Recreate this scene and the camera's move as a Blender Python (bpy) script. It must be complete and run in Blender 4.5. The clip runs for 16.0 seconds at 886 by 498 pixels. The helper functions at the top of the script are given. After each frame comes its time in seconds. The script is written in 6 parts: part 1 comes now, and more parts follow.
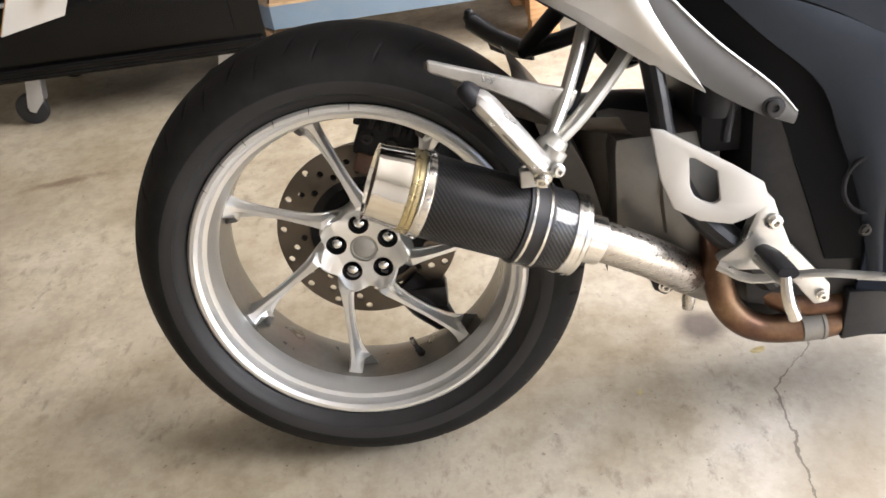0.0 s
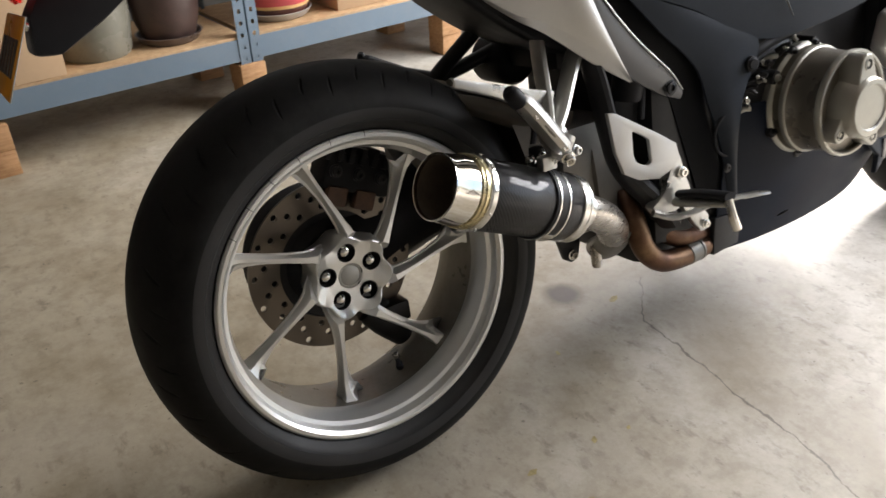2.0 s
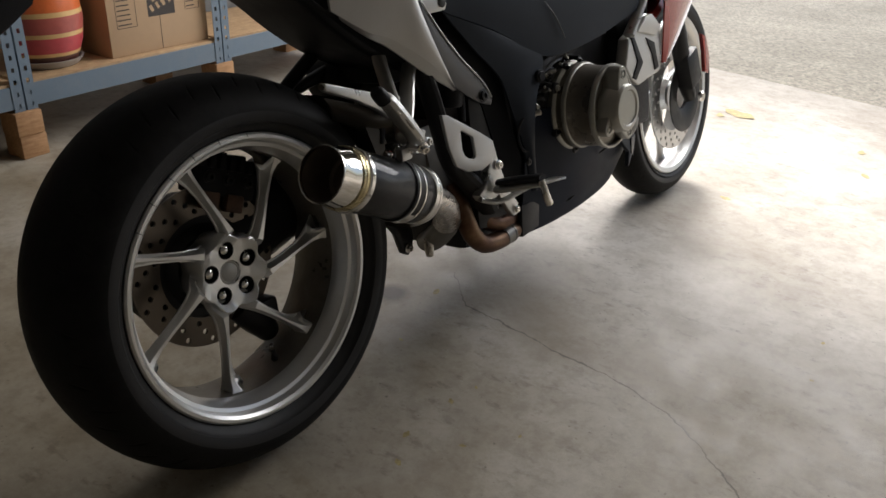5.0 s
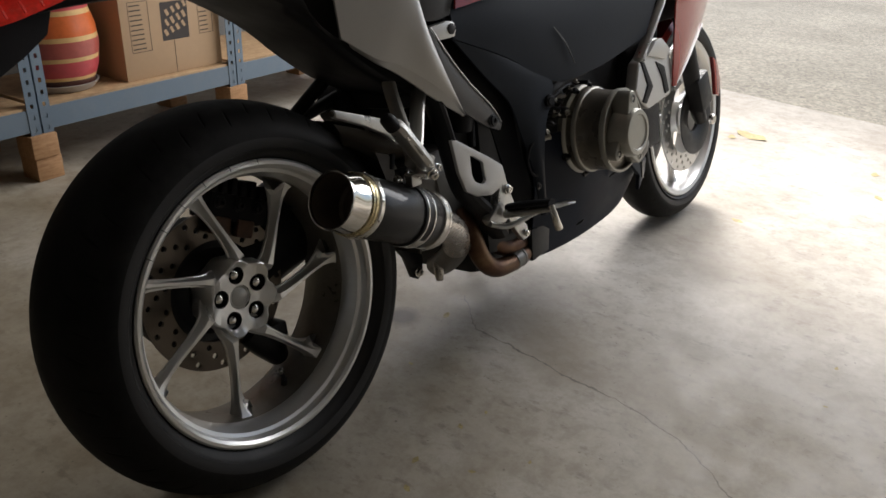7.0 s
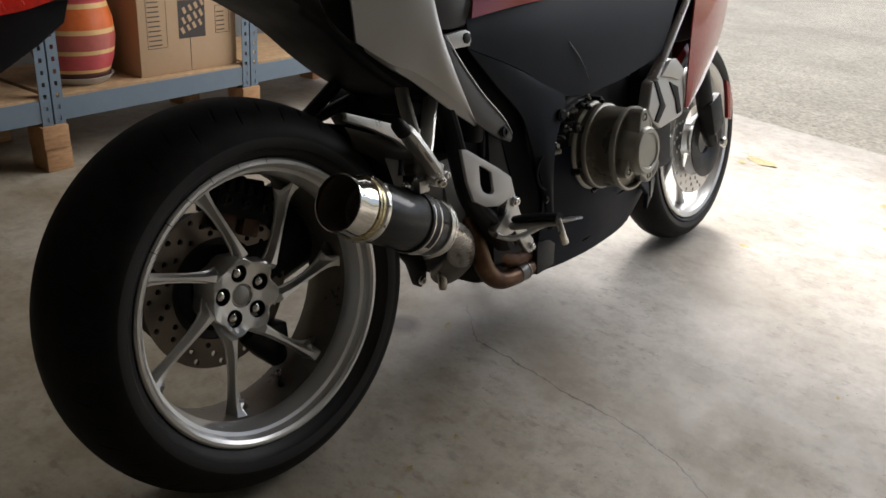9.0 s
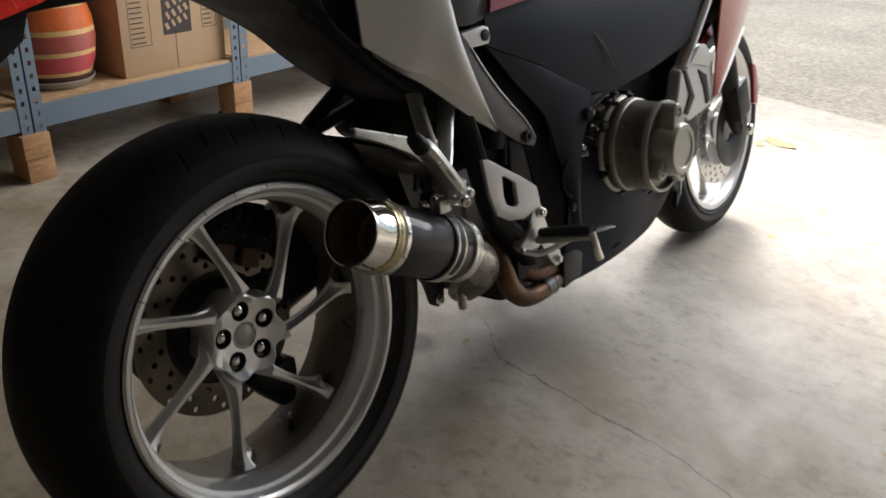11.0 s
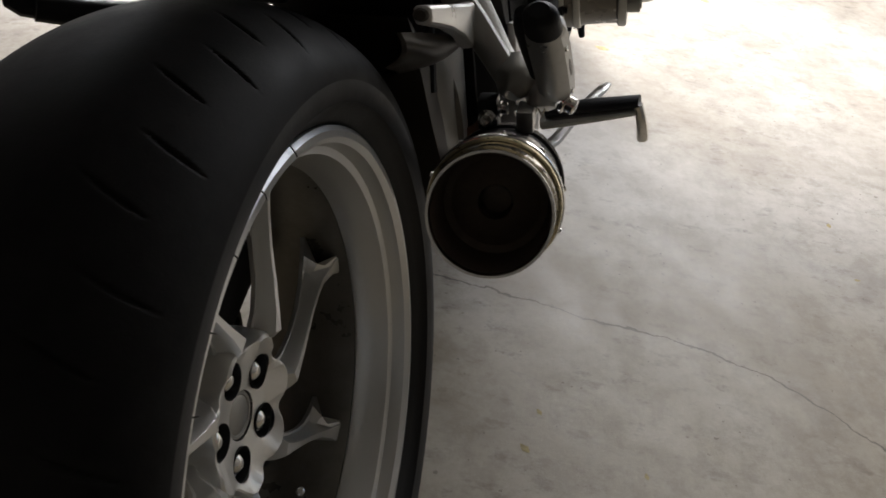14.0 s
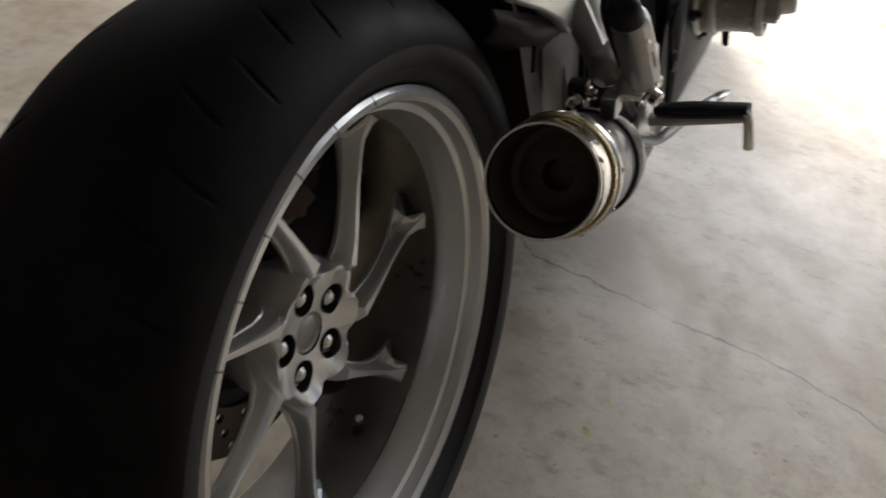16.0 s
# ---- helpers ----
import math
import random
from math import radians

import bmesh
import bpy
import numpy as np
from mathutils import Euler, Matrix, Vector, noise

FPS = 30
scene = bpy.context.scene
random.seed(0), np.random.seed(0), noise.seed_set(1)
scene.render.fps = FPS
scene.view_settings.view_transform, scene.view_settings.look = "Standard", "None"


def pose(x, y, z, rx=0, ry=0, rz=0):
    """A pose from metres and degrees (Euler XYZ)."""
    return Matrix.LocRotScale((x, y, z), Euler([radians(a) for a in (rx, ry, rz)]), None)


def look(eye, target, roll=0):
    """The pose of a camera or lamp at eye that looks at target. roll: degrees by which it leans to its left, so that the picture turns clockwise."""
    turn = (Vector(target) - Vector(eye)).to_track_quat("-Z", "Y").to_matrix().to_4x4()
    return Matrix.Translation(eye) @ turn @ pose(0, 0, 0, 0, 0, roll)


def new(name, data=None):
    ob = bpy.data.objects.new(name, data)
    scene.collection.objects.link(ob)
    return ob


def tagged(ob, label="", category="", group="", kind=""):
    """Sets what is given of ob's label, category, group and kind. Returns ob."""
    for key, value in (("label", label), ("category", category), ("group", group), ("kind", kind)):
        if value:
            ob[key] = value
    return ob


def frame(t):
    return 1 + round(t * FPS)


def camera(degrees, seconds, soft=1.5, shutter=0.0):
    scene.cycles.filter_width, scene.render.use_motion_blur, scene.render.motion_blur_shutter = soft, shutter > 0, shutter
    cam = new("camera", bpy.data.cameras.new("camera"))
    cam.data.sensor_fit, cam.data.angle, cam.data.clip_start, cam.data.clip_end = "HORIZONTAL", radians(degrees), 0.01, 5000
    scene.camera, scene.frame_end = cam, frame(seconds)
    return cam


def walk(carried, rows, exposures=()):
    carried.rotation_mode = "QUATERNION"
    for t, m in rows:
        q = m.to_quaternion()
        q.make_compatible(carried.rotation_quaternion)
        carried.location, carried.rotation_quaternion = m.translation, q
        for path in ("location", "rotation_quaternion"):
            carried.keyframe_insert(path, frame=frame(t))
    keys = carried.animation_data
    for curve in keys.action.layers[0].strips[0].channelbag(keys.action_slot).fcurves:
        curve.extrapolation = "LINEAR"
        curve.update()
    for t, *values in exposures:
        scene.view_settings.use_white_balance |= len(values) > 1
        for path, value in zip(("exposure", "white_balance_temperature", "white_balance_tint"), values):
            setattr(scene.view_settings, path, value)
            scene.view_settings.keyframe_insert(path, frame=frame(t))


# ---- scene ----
cam = camera(57.32, 16.0, soft=1.6, shutter=0.35)

PATH = [
    (0, (0.173, -0.924, 0.963), (0.073, 0.726, -0.162), -7.93),
    (0.5, (0.031, -0.922, 0.966), (0.158, 0.746, -0.130), -2.79),
    (1, (-0.125, -0.961, 0.978), (0.377, 0.686, -0.039), -2.35),
    (1.5, (-0.277, -0.982, 0.978), (0.517, 0.546, -0.039), -1.63),
    (2, (-0.431, -0.903, 0.980), (0.480, 0.548, -0.052), -2.11),
    (2.5, (-0.515, -0.904, 0.974), (0.672, 0.393, 0.021), 2.72),
    (3, (-0.650, -0.932, 0.965), (0.712, 0.144, -0.028), 1.87),
    (3.5, (-0.706, -0.928, 0.964), (0.730, 0.137, 0.068), 2.13),
    (4, (-0.718, -0.931, 0.957), (0.717, 0.129, 0.052), 2.47),
    (4.2, (-0.722, -0.931, 0.954), (0.706, 0.134, 0.044), 2.34),
    (6.5, (-0.714, -0.927, 0.966), (0.711, 0.185, 0.109), 1.87),
    (7, (-0.714, -0.932, 0.967), (0.707, 0.184, 0.112), 1.85),
    (7.5, (-0.719, -0.932, 0.965), (0.702, 0.194, 0.121), 2.01),
    (8, (-0.720, -0.933, 0.962), (0.701, 0.208, 0.139), 3.33),
    (8.5, (-0.716, -0.932, 0.959), (0.707, 0.208, 0.138), 4.41),
    (10.8, (-0.657, -0.850, 0.959), (0.768, 0.256, 0.095), 3.30),
    (11, (-0.615, -0.794, 0.958), (0.800, 0.317, 0.084), 2.70),
    (11.5, (-0.518, -0.641, 0.954), (0.807, 0.572, 0.076), 3.03),
    (12, (-0.524, -0.502, 0.907), (0.911, 0.483, -0.077), 5.57),
    (12.5, (-0.523, -0.385, 0.874), (0.997, 0.317, -0.220), 7.55),
    (13, (-0.482, -0.281, 0.876), (1.023, 0.252, -0.328), 5.64),
    (13.5, (-0.413, -0.213, 0.837), (1.142, 0.094, -0.384), 8.04),
    (14, (-0.401, -0.152, 0.828), (1.177, 0.069, -0.381), 7.05),
    (14.5, (-0.399, -0.139, 0.824), (1.162, 0.072, -0.408), 7.92),
    (15, (-0.399, -0.149, 0.823), (1.161, 0.042, -0.414), 9.81),
    (15.5, (-0.405, -0.165, 0.829), (1.152, 0.077, -0.403), 9.62),
    (16, (-0.440, -0.236, 0.847), (1.013, 0.320, -0.409), 7.89),
]
EXPOSURES = [
    (0.0, 2.64, 6500, 14), (0.6, 2.06, 6450, 13), (1.0, 1.9, 6350, 12), (1.5, 1.57, 6450, 12), (2.0, 1.40, 6500, 12), (2.5, 1.2, 6400, 11), (3.0, 0.15, 6400, 12), (4.2, 0.0, 6500, 12),
    (8.7, 0.0, 6500, 12), (11.0, 0.2, 6500, 12), (11.6, 1.08, 6500, 12), (12.0, 1.03, 6400, 11), (12.6, 0.2, 6400, 10), (14.0, 0.25, 6400, 12), (15.5, 0.25, 6400, 12), (16.0, 0.5, 6400, 12),
]
walk(cam, [(t, look(eye, target, roll)) for t, eye, target, roll in PATH], EXPOSURES)

# ---------------------------------------------------------------- light
world = bpy.data.worlds.new("world")
scene.world = world
world.use_nodes = True
wn = world.node_tree
sky = wn.nodes.new("ShaderNodeTexSky")
sky.sky_type, sky.sun_disc = "NISHITA", False
sky.sun_elevation, sky.sun_rotation = radians(52), radians(60)
sky.air_density, sky.dust_density, sky.ozone_density = 1.0, 3.0, 1.0
wn.links.new(sky.outputs["Color"], wn.nodes["Background"].inputs["Color"])
wn.nodes["Background"].inputs["Strength"].default_value = 0.15

sun_data = bpy.data.lights.new("sun", "SUN")
sun_data.energy, sun_data.angle, sun_data.color = 4.8, radians(14), (1.0, 0.975, 0.94)
sun = new("sun", sun_data)
sun.matrix_world = look((6, 4, 8), (0.5, 0, 0))

door_data = bpy.data.lights.new("door_daylight", "AREA")
door_data.shape, door_data.size, door_data.size_y = "RECTANGLE", 3.2, 1.0
door_data.energy, door_data.color = 78, (1.0, 0.995, 0.985)
door_light = new("door_daylight", door_data)
door_light.matrix_world = look((2.62, 0.2, 1.65), (0.0, 0.2, 0.7))

# ---------------------------------------------------------------- materials
def node_mat(name):
    m = bpy.data.materials.new(name)
    m.use_nodes = True
    nt = m.node_tree
    return m, nt, nt.nodes["Principled BSDF"]


def link(nt, a, b):
    nt.links.new(a, b)


def noise_node(nt, scale, detail=6, rough=0.6, coords="Object", stretch=None):
    tc = nt.nodes.new("ShaderNodeTexCoord")
    out = tc.outputs[coords]
    if stretch:
        mp = nt.nodes.new("ShaderNodeMapping")
        mp.inputs["Scale"].default_value = stretch
        link(nt, out, mp.inputs["Vector"])
        out = mp.outputs["Vector"]
    n = nt.nodes.new("ShaderNodeTexNoise")
    n.inputs["Scale"].default_value = scale
    n.inputs["Detail"].default_value = detail
    n.inputs["Roughness"].default_value = rough
    link(nt, out, n.inputs["Vector"])
    return n


def ramp(nt, src, stops):
    r = nt.nodes.new("ShaderNodeValToRGB")
    els = r.color_ramp.elements
    while len(els) < len(stops):
        els.new(0.5)
    for e, (p, c) in zip(els, stops):
        e.position = p
        e.color = (*c, 1) if len(c) == 3 else c
    link(nt, src, r.inputs["Fac"])
    return r


def mix(nt, kind, fac, a, b):
    n = nt.nodes.new("ShaderNodeMix")
    n.data_type, n.blend_type = "RGBA", kind
    for sock, v in ((n.inputs["Factor"], fac), (n.inputs["A"], a), (n.inputs["B"], b)):
        if isinstance(v, (int, float)):
            sock.default_value = v
        elif isinstance(v, tuple):
            sock.default_value = (*v, 1)
        else:
            link(nt, v, sock)
    return n.outputs["Result"]


def bump(nt, bsdf, height, strength, dist=0.002):
    b = nt.nodes.new("ShaderNodeBump")
    b.inputs["Strength"].default_value = strength
    b.inputs["Distance"].default_value = dist
    link(nt, height, b.inputs["Height"])
    link(nt, b.outputs["Normal"], bsdf.inputs["Normal"])


def surface(name, colour, rough=0.5, metal=0.0, vary=0.15, grain=120.0, blotch=9.0, rough_vary=0.12,
            relief=0.15, relief_scale=400.0, coat=0.0, dust=0.0, dust_colour=(0.32, 0.29, 0.25), spec=0.5):
    """A surface with blotches, fine grain, uneven gloss and a little dust."""
    m, nt, b = node_mat(name)
    big = noise_node(nt, blotch, 5)
    fine = noise_node(nt, grain, 4)
    lo = tuple(c * (1 - vary) for c in colour)
    hi = tuple(min(1, c * (1 + vary)) for c in colour)
    base = ramp(nt, big.outputs["Fac"], [(0.3, lo), (0.7, hi)]).outputs["Color"]
    g = ramp(nt, fine.outputs["Fac"], [(0.3, (1 - vary, 1 - vary, 1 - vary)), (0.7, (1, 1, 1))]).outputs["Color"]
    col = mix(nt, "MULTIPLY", 0.6, base, g)
    if dust:
        d = noise_node(nt, blotch * 2.7, 8, 0.7)
        dm = ramp(nt, d.outputs["Fac"], [(0.45, (0, 0, 0)), (0.75, (dust, dust, dust))])
        col = mix(nt, "MIX", dm.outputs["Color"], col, dust_colour)
    link(nt, col, b.inputs["Base Color"])
    rr = nt.nodes.new("ShaderNodeMapRange")
    rr.inputs["From Min"].default_value, rr.inputs["From Max"].default_value = 0.3, 0.7
    rr.inputs["To Min"].default_value = max(0.02, rough - rough_vary)
    rr.inputs["To Max"].default_value = min(1, rough + rough_vary)
    link(nt, big.outputs["Fac"], rr.inputs["Value"])
    link(nt, rr.outputs["Result"], b.inputs["Roughness"])
    b.inputs["Metallic"].default_value = metal
    b.inputs["Specular IOR Level"].default_value = spec
    b.inputs["Coat Weight"].default_value = coat
    b.inputs["Coat Roughness"].default_value = 0.08
    if relief:
        rn = noise_node(nt, relief_scale, 3)
        bump(nt, b, rn.outputs["Fac"], relief, 0.001)
    return m


# ---------------------------------------------------------------- mesh helpers
def finish(name, bm, material, parent=None, label="", sharp=32.0):
    bmesh.ops.remove_doubles(bm, verts=bm.verts, dist=1e-6)
    bmesh.ops.recalc_face_normals(bm, faces=bm.faces)
    me = bpy.data.meshes.new(name)
    bm.to_mesh(me)
    bm.free()
    me.materials.append(material)
    me.polygons.foreach_set("use_smooth", [True] * len(me.polygons))
    me.set_sharp_from_angle(angle=radians(sharp))
    ob = new(name, me)
    if parent:
        ob.parent = parent
    if label:
        ob["label"] = label
    return ob


def part(name, bm, material, parent, label=""):
    return finish(name, bm, material, parent, label)


def thing(name, bm, material, label, category, group="", kind=""):
    return tagged(finish(name, bm, material), label, category, group, kind)


def soften(bm, width, segments=2, angle=35.0, edges=None):
    es = edges or [e for e in bm.edges if len(e.link_faces) == 2 and e.calc_face_angle(0) > radians(angle)]
    bmesh.ops.bevel(bm, geom=es, offset=width, segments=segments, profile=0.6, affect="EDGES", clamp_overlap=True)
    return bm


def box(lo, hi, bevel=0.0, bm=None, turn=None, segments=2):
    own = bmesh.new()
    bmesh.ops.create_cube(own, size=1.0)
    lo, hi = Vector(lo), Vector(hi)
    for v in own.verts:
        v.co = Vector([lo[i] + (v.co[i] + 0.5) * (hi[i] - lo[i]) for i in range(3)])
    if bevel:
        soften(own, bevel, segments)
    if turn is not None:
        own.transform(turn)
    return merge(bm, own)


def merge(bm, own):
    if bm is None:
        return own
    tmp = bpy.data.meshes.new("tmp")
    own.to_mesh(tmp)
    own.free()
    bm.from_mesh(tmp)
    bpy.data.meshes.remove(tmp)
    return bm


def frame_of(d):
    d = Vector(d).normalized()
    up = Vector((0, 0, 1)) if abs(d.z) < 0.9 else Vector((1, 0, 0))
    u = d.cross(up).normalized()
    return u, u.cross(d).normalized(), d


def curve_points(pts, n):
    """Catmull-Rom points along a polyline, n to a span."""
    p = [Vector(q) for q in pts]
    p = [p[0] * 2 - p[1]] + p + [p[-1] * 2 - p[-2]]
    out = []
    for i in range(1, len(p) - 2):
        a, b, c, d = p[i - 1:i + 3]
        for k in range(n):
            t = k / n
            out.append(0.5 * ((2 * b) + (c - a) * t + (2 * a - 5 * b + 4 * c - d) * t * t + (3 * b - a - 3 * c + d) * t ** 3))
    return out + [p[-2]]


def tube(pts, r, seg=14, smooth=0, bm=None, flat=1.0, caps=True):
    """A swept tube; r a number or one for each given point; flat squeezes it across."""
    rs = list(r) if isinstance(r, (list, tuple)) else [r] * len(pts)
    if smooth:
        rr = curve_points([(q, 0, 0) for q in rs], smooth)
        rs = [q.x for q in rr]
        pts = curve_points(pts, smooth)
    pts = [Vector(q) for q in pts]
    own = bmesh.new()
    u, v, d = frame_of(pts[1] - pts[0])
    rings = []
    for i, p in enumerate(pts):
        t = (pts[min(i + 1, len(pts) - 1)] - pts[max(i - 1, 0)]).normalized()
        u = (u - t * u.dot(t)).normalized()
        w = t.cross(u)
        rings.append([own.verts.new(p + (u * math.cos(a) + w * math.sin(a) * flat) * rs[i])
                      for a in (2 * math.pi * k / seg for k in range(seg))])
    for a, b in zip(rings, rings[1:]):
        for k in range(seg):
            own.faces.new((a[k], a[(k + 1) % seg], b[(k + 1) % seg], b[k]))
    if caps:
        own.faces.new(rings[0])
        own.faces.new(rings[-1])
    return merge(bm, own)


def lathe(profile, origin=(0, 0, 0), axis=(0, 1, 0), seg=48, bm=None, closed=False):
    """Turn a profile of (radius, along) round an axis."""
    own = bmesh.new()
    u, v, d = frame_of(axis)
    o = Vector(origin)
    rings = []
    for r, a in profile:
        if r < 1e-5:
            rings.append([own.verts.new(o + d * a)])
        else:
            rings.append([own.verts.new(o + d * a + (u * math.cos(t) + v * math.sin(t)) * r)
                          for t in (2 * math.pi * k / seg for k in range(seg))])
    pairs = list(zip(rings, rings[1:]))
    if closed:
        pairs.append((rings[-1], rings[0]))
    for a, b in pairs:
        for k in range(seg):
            j = (k + 1) % seg
            vs = [a[k % len(a)], a[j % len(a)], b[j % len(b)], b[k % len(b)]]
            vs = list(dict.fromkeys(vs))
            if len(vs) > 2:
                own.faces.new(vs)
    return merge(bm, own)


def plate(outline, y, thick, bevel=0.002, bm=None, segments=2):
    """A plate from an outline of (x, z), its outer face at y (a number or a function of x, z), going inward by thick."""
    own = bmesh.new()
    f = y if callable(y) else (lambda x, z: y)
    front = [own.verts.new((x, f(x, z), z)) for x, z in outline]
    back = [own.verts.new((x, f(x, z) + thick, z)) for x, z in outline]
    own.faces.new(front)
    own.faces.new(back[::-1])
    n = len(outline)
    for i in range(n):
        own.faces.new((front[i], front[(i + 1) % n], back[(i + 1) % n], back[i]))
    bmesh.ops.recalc_face_normals(own, faces=own.faces)
    if bevel:
        soften(own, bevel, segments, 30)
    return merge(bm, own)


def sheet(a, b, bulge=(0, 0, 0), rows=8, cols=16, thick=(0, 0.004, 0), bm=None, edge=0.0):
    """A curved panel between two edge lines a and b, swollen by bulge in the middle, with thickness."""
    def along(line):
        c = curve_points(line, 12)
        ds = [0.0]
        for p, q in zip(c, c[1:]):
            ds.append(ds[-1] + (q - p).length)
        out = []
        for k in range(cols + 1):
            s = ds[-1] * k / cols
            i = max(0, min(len(c) - 2, next((j for j in range(len(ds) - 1) if ds[j + 1] >= s), len(c) - 2)))
            t = (s - ds[i]) / max(1e-9, ds[i + 1] - ds[i])
            out.append(c[i].lerp(c[i + 1], t))
        return out
    A, B = along(a), along(b)
    own = bmesh.new()
    bu, th = Vector(bulge), Vector(thick)
    grid = [[A[j].lerp(B[j], i / rows) + bu * math.sin(math.pi * i / rows) * math.sin(math.pi * (0.15 + 0.7 * j / cols)) for j in range(cols + 1)]
            for i in range(rows + 1)]
    f = [[own.verts.new(p) for p in row] for row in grid]
    g = [[own.verts.new(p + th) for p in row] for row in grid]
    for i in range(rows):
        for j in range(cols):
            own.faces.new((f[i][j], f[i][j + 1], f[i + 1][j + 1], f[i + 1][j]))
            own.faces.new((g[i][j], g[i + 1][j], g[i + 1][j + 1], g[i][j + 1]))
    loop = [(0, j) for j in range(cols)] + [(i, cols) for i in range(rows)] + [(rows, j) for j in range(cols, 0, -1)] + [(i, 0) for i in range(rows, 0, -1)]
    for (i, j), (k, l) in zip(loop, loop[1:] + loop[:1]):
        own.faces.new((f[i][j], f[k][l], g[k][l], g[i][j]))
    bmesh.ops.remove_doubles(own, verts=own.verts, dist=1e-5)
    return merge(bm, own)


def bolt(at, axis, r=0.006, h=0.005, bm=None, hexed=True):
    """A flanged bolt head with a socket."""
    u, v, d = frame_of(axis)
    at = Vector(at)
    own = lathe([(r * 1.35, 0), (r * 1.35, h * 0.25), (r, h * 0.35), (r, h * 0.9), (r * 0.85, h), (r * 0.5, h), (r * 0.5, h * 0.4), (0, h * 0.4)], at, d, 12)
    return merge(bm, own)



def concrete_floor():
    m, nt, b = node_mat("concrete_floor")
    tc = nt.nodes.new("ShaderNodeTexCoord")
    big = noise_node(nt, 1.3, 7, 0.62)
    mid = noise_node(nt, 5.5, 9, 0.68)
    fine = noise_node(nt, 60, 6, 0.7)
    col = ramp(nt, big.outputs["Fac"], [(0.34, (0.335, 0.30, 0.245)), (0.5, (0.43, 0.405, 0.36)), (0.66, (0.53, 0.51, 0.475))]).outputs["Color"]
    blot = ramp(nt, mid.outputs["Fac"], [(0.38, (0.78, 0.75, 0.70)), (0.5, (0.96, 0.95, 0.93)), (0.60, (1.0, 1.0, 1.0))]).outputs["Color"]
    col = mix(nt, "MULTIPLY", 0.8, col, blot)
    grain = ramp(nt, fine.outputs["Fac"], [(0.3, (0.86, 0.85, 0.83)), (0.6, (1, 1, 1))]).outputs["Color"]
    col = mix(nt, "MULTIPLY", 0.6, col, grain)
    # clustered scuffs: small flecks gathered where a broader noise runs high
    st = noise_node(nt, 34, 4, 0.7, stretch=(1.0, 0.5, 1.0))
    clump = noise_node(nt, 3.1, 4, 0.6)
    sm = ramp(nt, st.outputs["Fac"], [(0.55, (0, 0, 0)), (0.66, (0.48, 0.48, 0.48))]).outputs["Color"]
    cm = ramp(nt, clump.outputs["Fac"], [(0.42, (0.12, 0.12, 0.12)), (0.57, (1, 1, 1))]).outputs["Color"]
    sm = mix(nt, "MULTIPLY", 1.0, sm, cm)
    col = mix(nt, "MIX", sm, col, (0.17, 0.145, 0.12))
    dot = noise_node(nt, 85, 2, 0.4)
    dm = ramp(nt, dot.outputs["Fac"], [(0.71, (0, 0, 0)), (0.745, (0.5, 0.5, 0.5))]).outputs["Color"]
    col = mix(nt, "MIX", dm, col, (0.09, 0.075, 0.06))
    # soft grey smudges, a few centimetres wide
    smg = noise_node(nt, 17, 7, 0.72)
    sg = ramp(nt, smg.outputs["Fac"], [(0.40, (0.80, 0.78, 0.75)), (0.52, (0.98, 0.98, 0.97)), (0.62, (1.06, 1.06, 1.06))]).outputs["Color"]
    col = mix(nt, "MULTIPLY", 0.8, col, sg)
    # warm tone of the light painted into the inner slab, a tan ramp along x
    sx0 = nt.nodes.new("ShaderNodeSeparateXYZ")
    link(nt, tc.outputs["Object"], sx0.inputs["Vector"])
    warm_ramp = nt.nodes.new("ShaderNodeMath")
    warm_ramp.operation = "MULTIPLY_ADD"
    link(nt, big.outputs["Fac"], warm_ramp.inputs[0])
    warm_ramp.inputs[1].default_value = 0.9
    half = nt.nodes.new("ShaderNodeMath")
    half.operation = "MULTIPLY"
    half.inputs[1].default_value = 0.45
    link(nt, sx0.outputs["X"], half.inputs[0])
    link(nt, half.outputs[0], warm_ramp.inputs[2])
    tan = ramp(nt, warm_ramp.outputs[0], [(0.42, (0.98, 0.90, 0.75)), (0.90, (1, 0.985, 0.96))]).outputs["Color"]
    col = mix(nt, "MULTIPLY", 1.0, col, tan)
    # broad brown stains
    oil = noise_node(nt, 2.1, 5, 0.55)
    om = ramp(nt, oil.outputs["Fac"], [(0.53, (0, 0, 0)), (0.72, (0.55, 0.55, 0.55))]).outputs["Color"]
    col = mix(nt, "MIX", om, col, (0.24, 0.195, 0.14))
    # one wandering crack across the slab
    sep = nt.nodes.new("ShaderNodeSeparateXYZ")
    link(nt, tc.outputs["Object"], sep.inputs["Vector"])
    wob = noise_node(nt, 5.0, 9, 0.62)
    wid = noise_node(nt, 9.0, 3, 0.5)

    def math_node(op, a, c, d=None):
        n = nt.nodes.new("ShaderNodeMath")
        n.operation = op
        for s, v in zip(n.inputs, (a, c) if d is None else (a, c, d)):
            if isinstance(v, (int, float)):
                s.default_value = v
            else:
                link(nt, v, s)
        return n.outputs[0]
    rise = math_node("MULTIPLY", math_node("MAXIMUM", sep.outputs["Y"], 0.0), 0.8)
    past = math_node("MINIMUM", math_node("ADD", sep.outputs["Y"], 0.4), 0.0)
    bend = math_node("MULTIPLY", math_node("MULTIPLY", past, past), -1.3)
    line = math_node("ADD", math_node("ADD", math_node("MULTIPLY_ADD", sep.outputs["Y"], 0.10, 0.608), rise), bend)
    jag = noise_node(nt, 26.0, 5, 0.6)
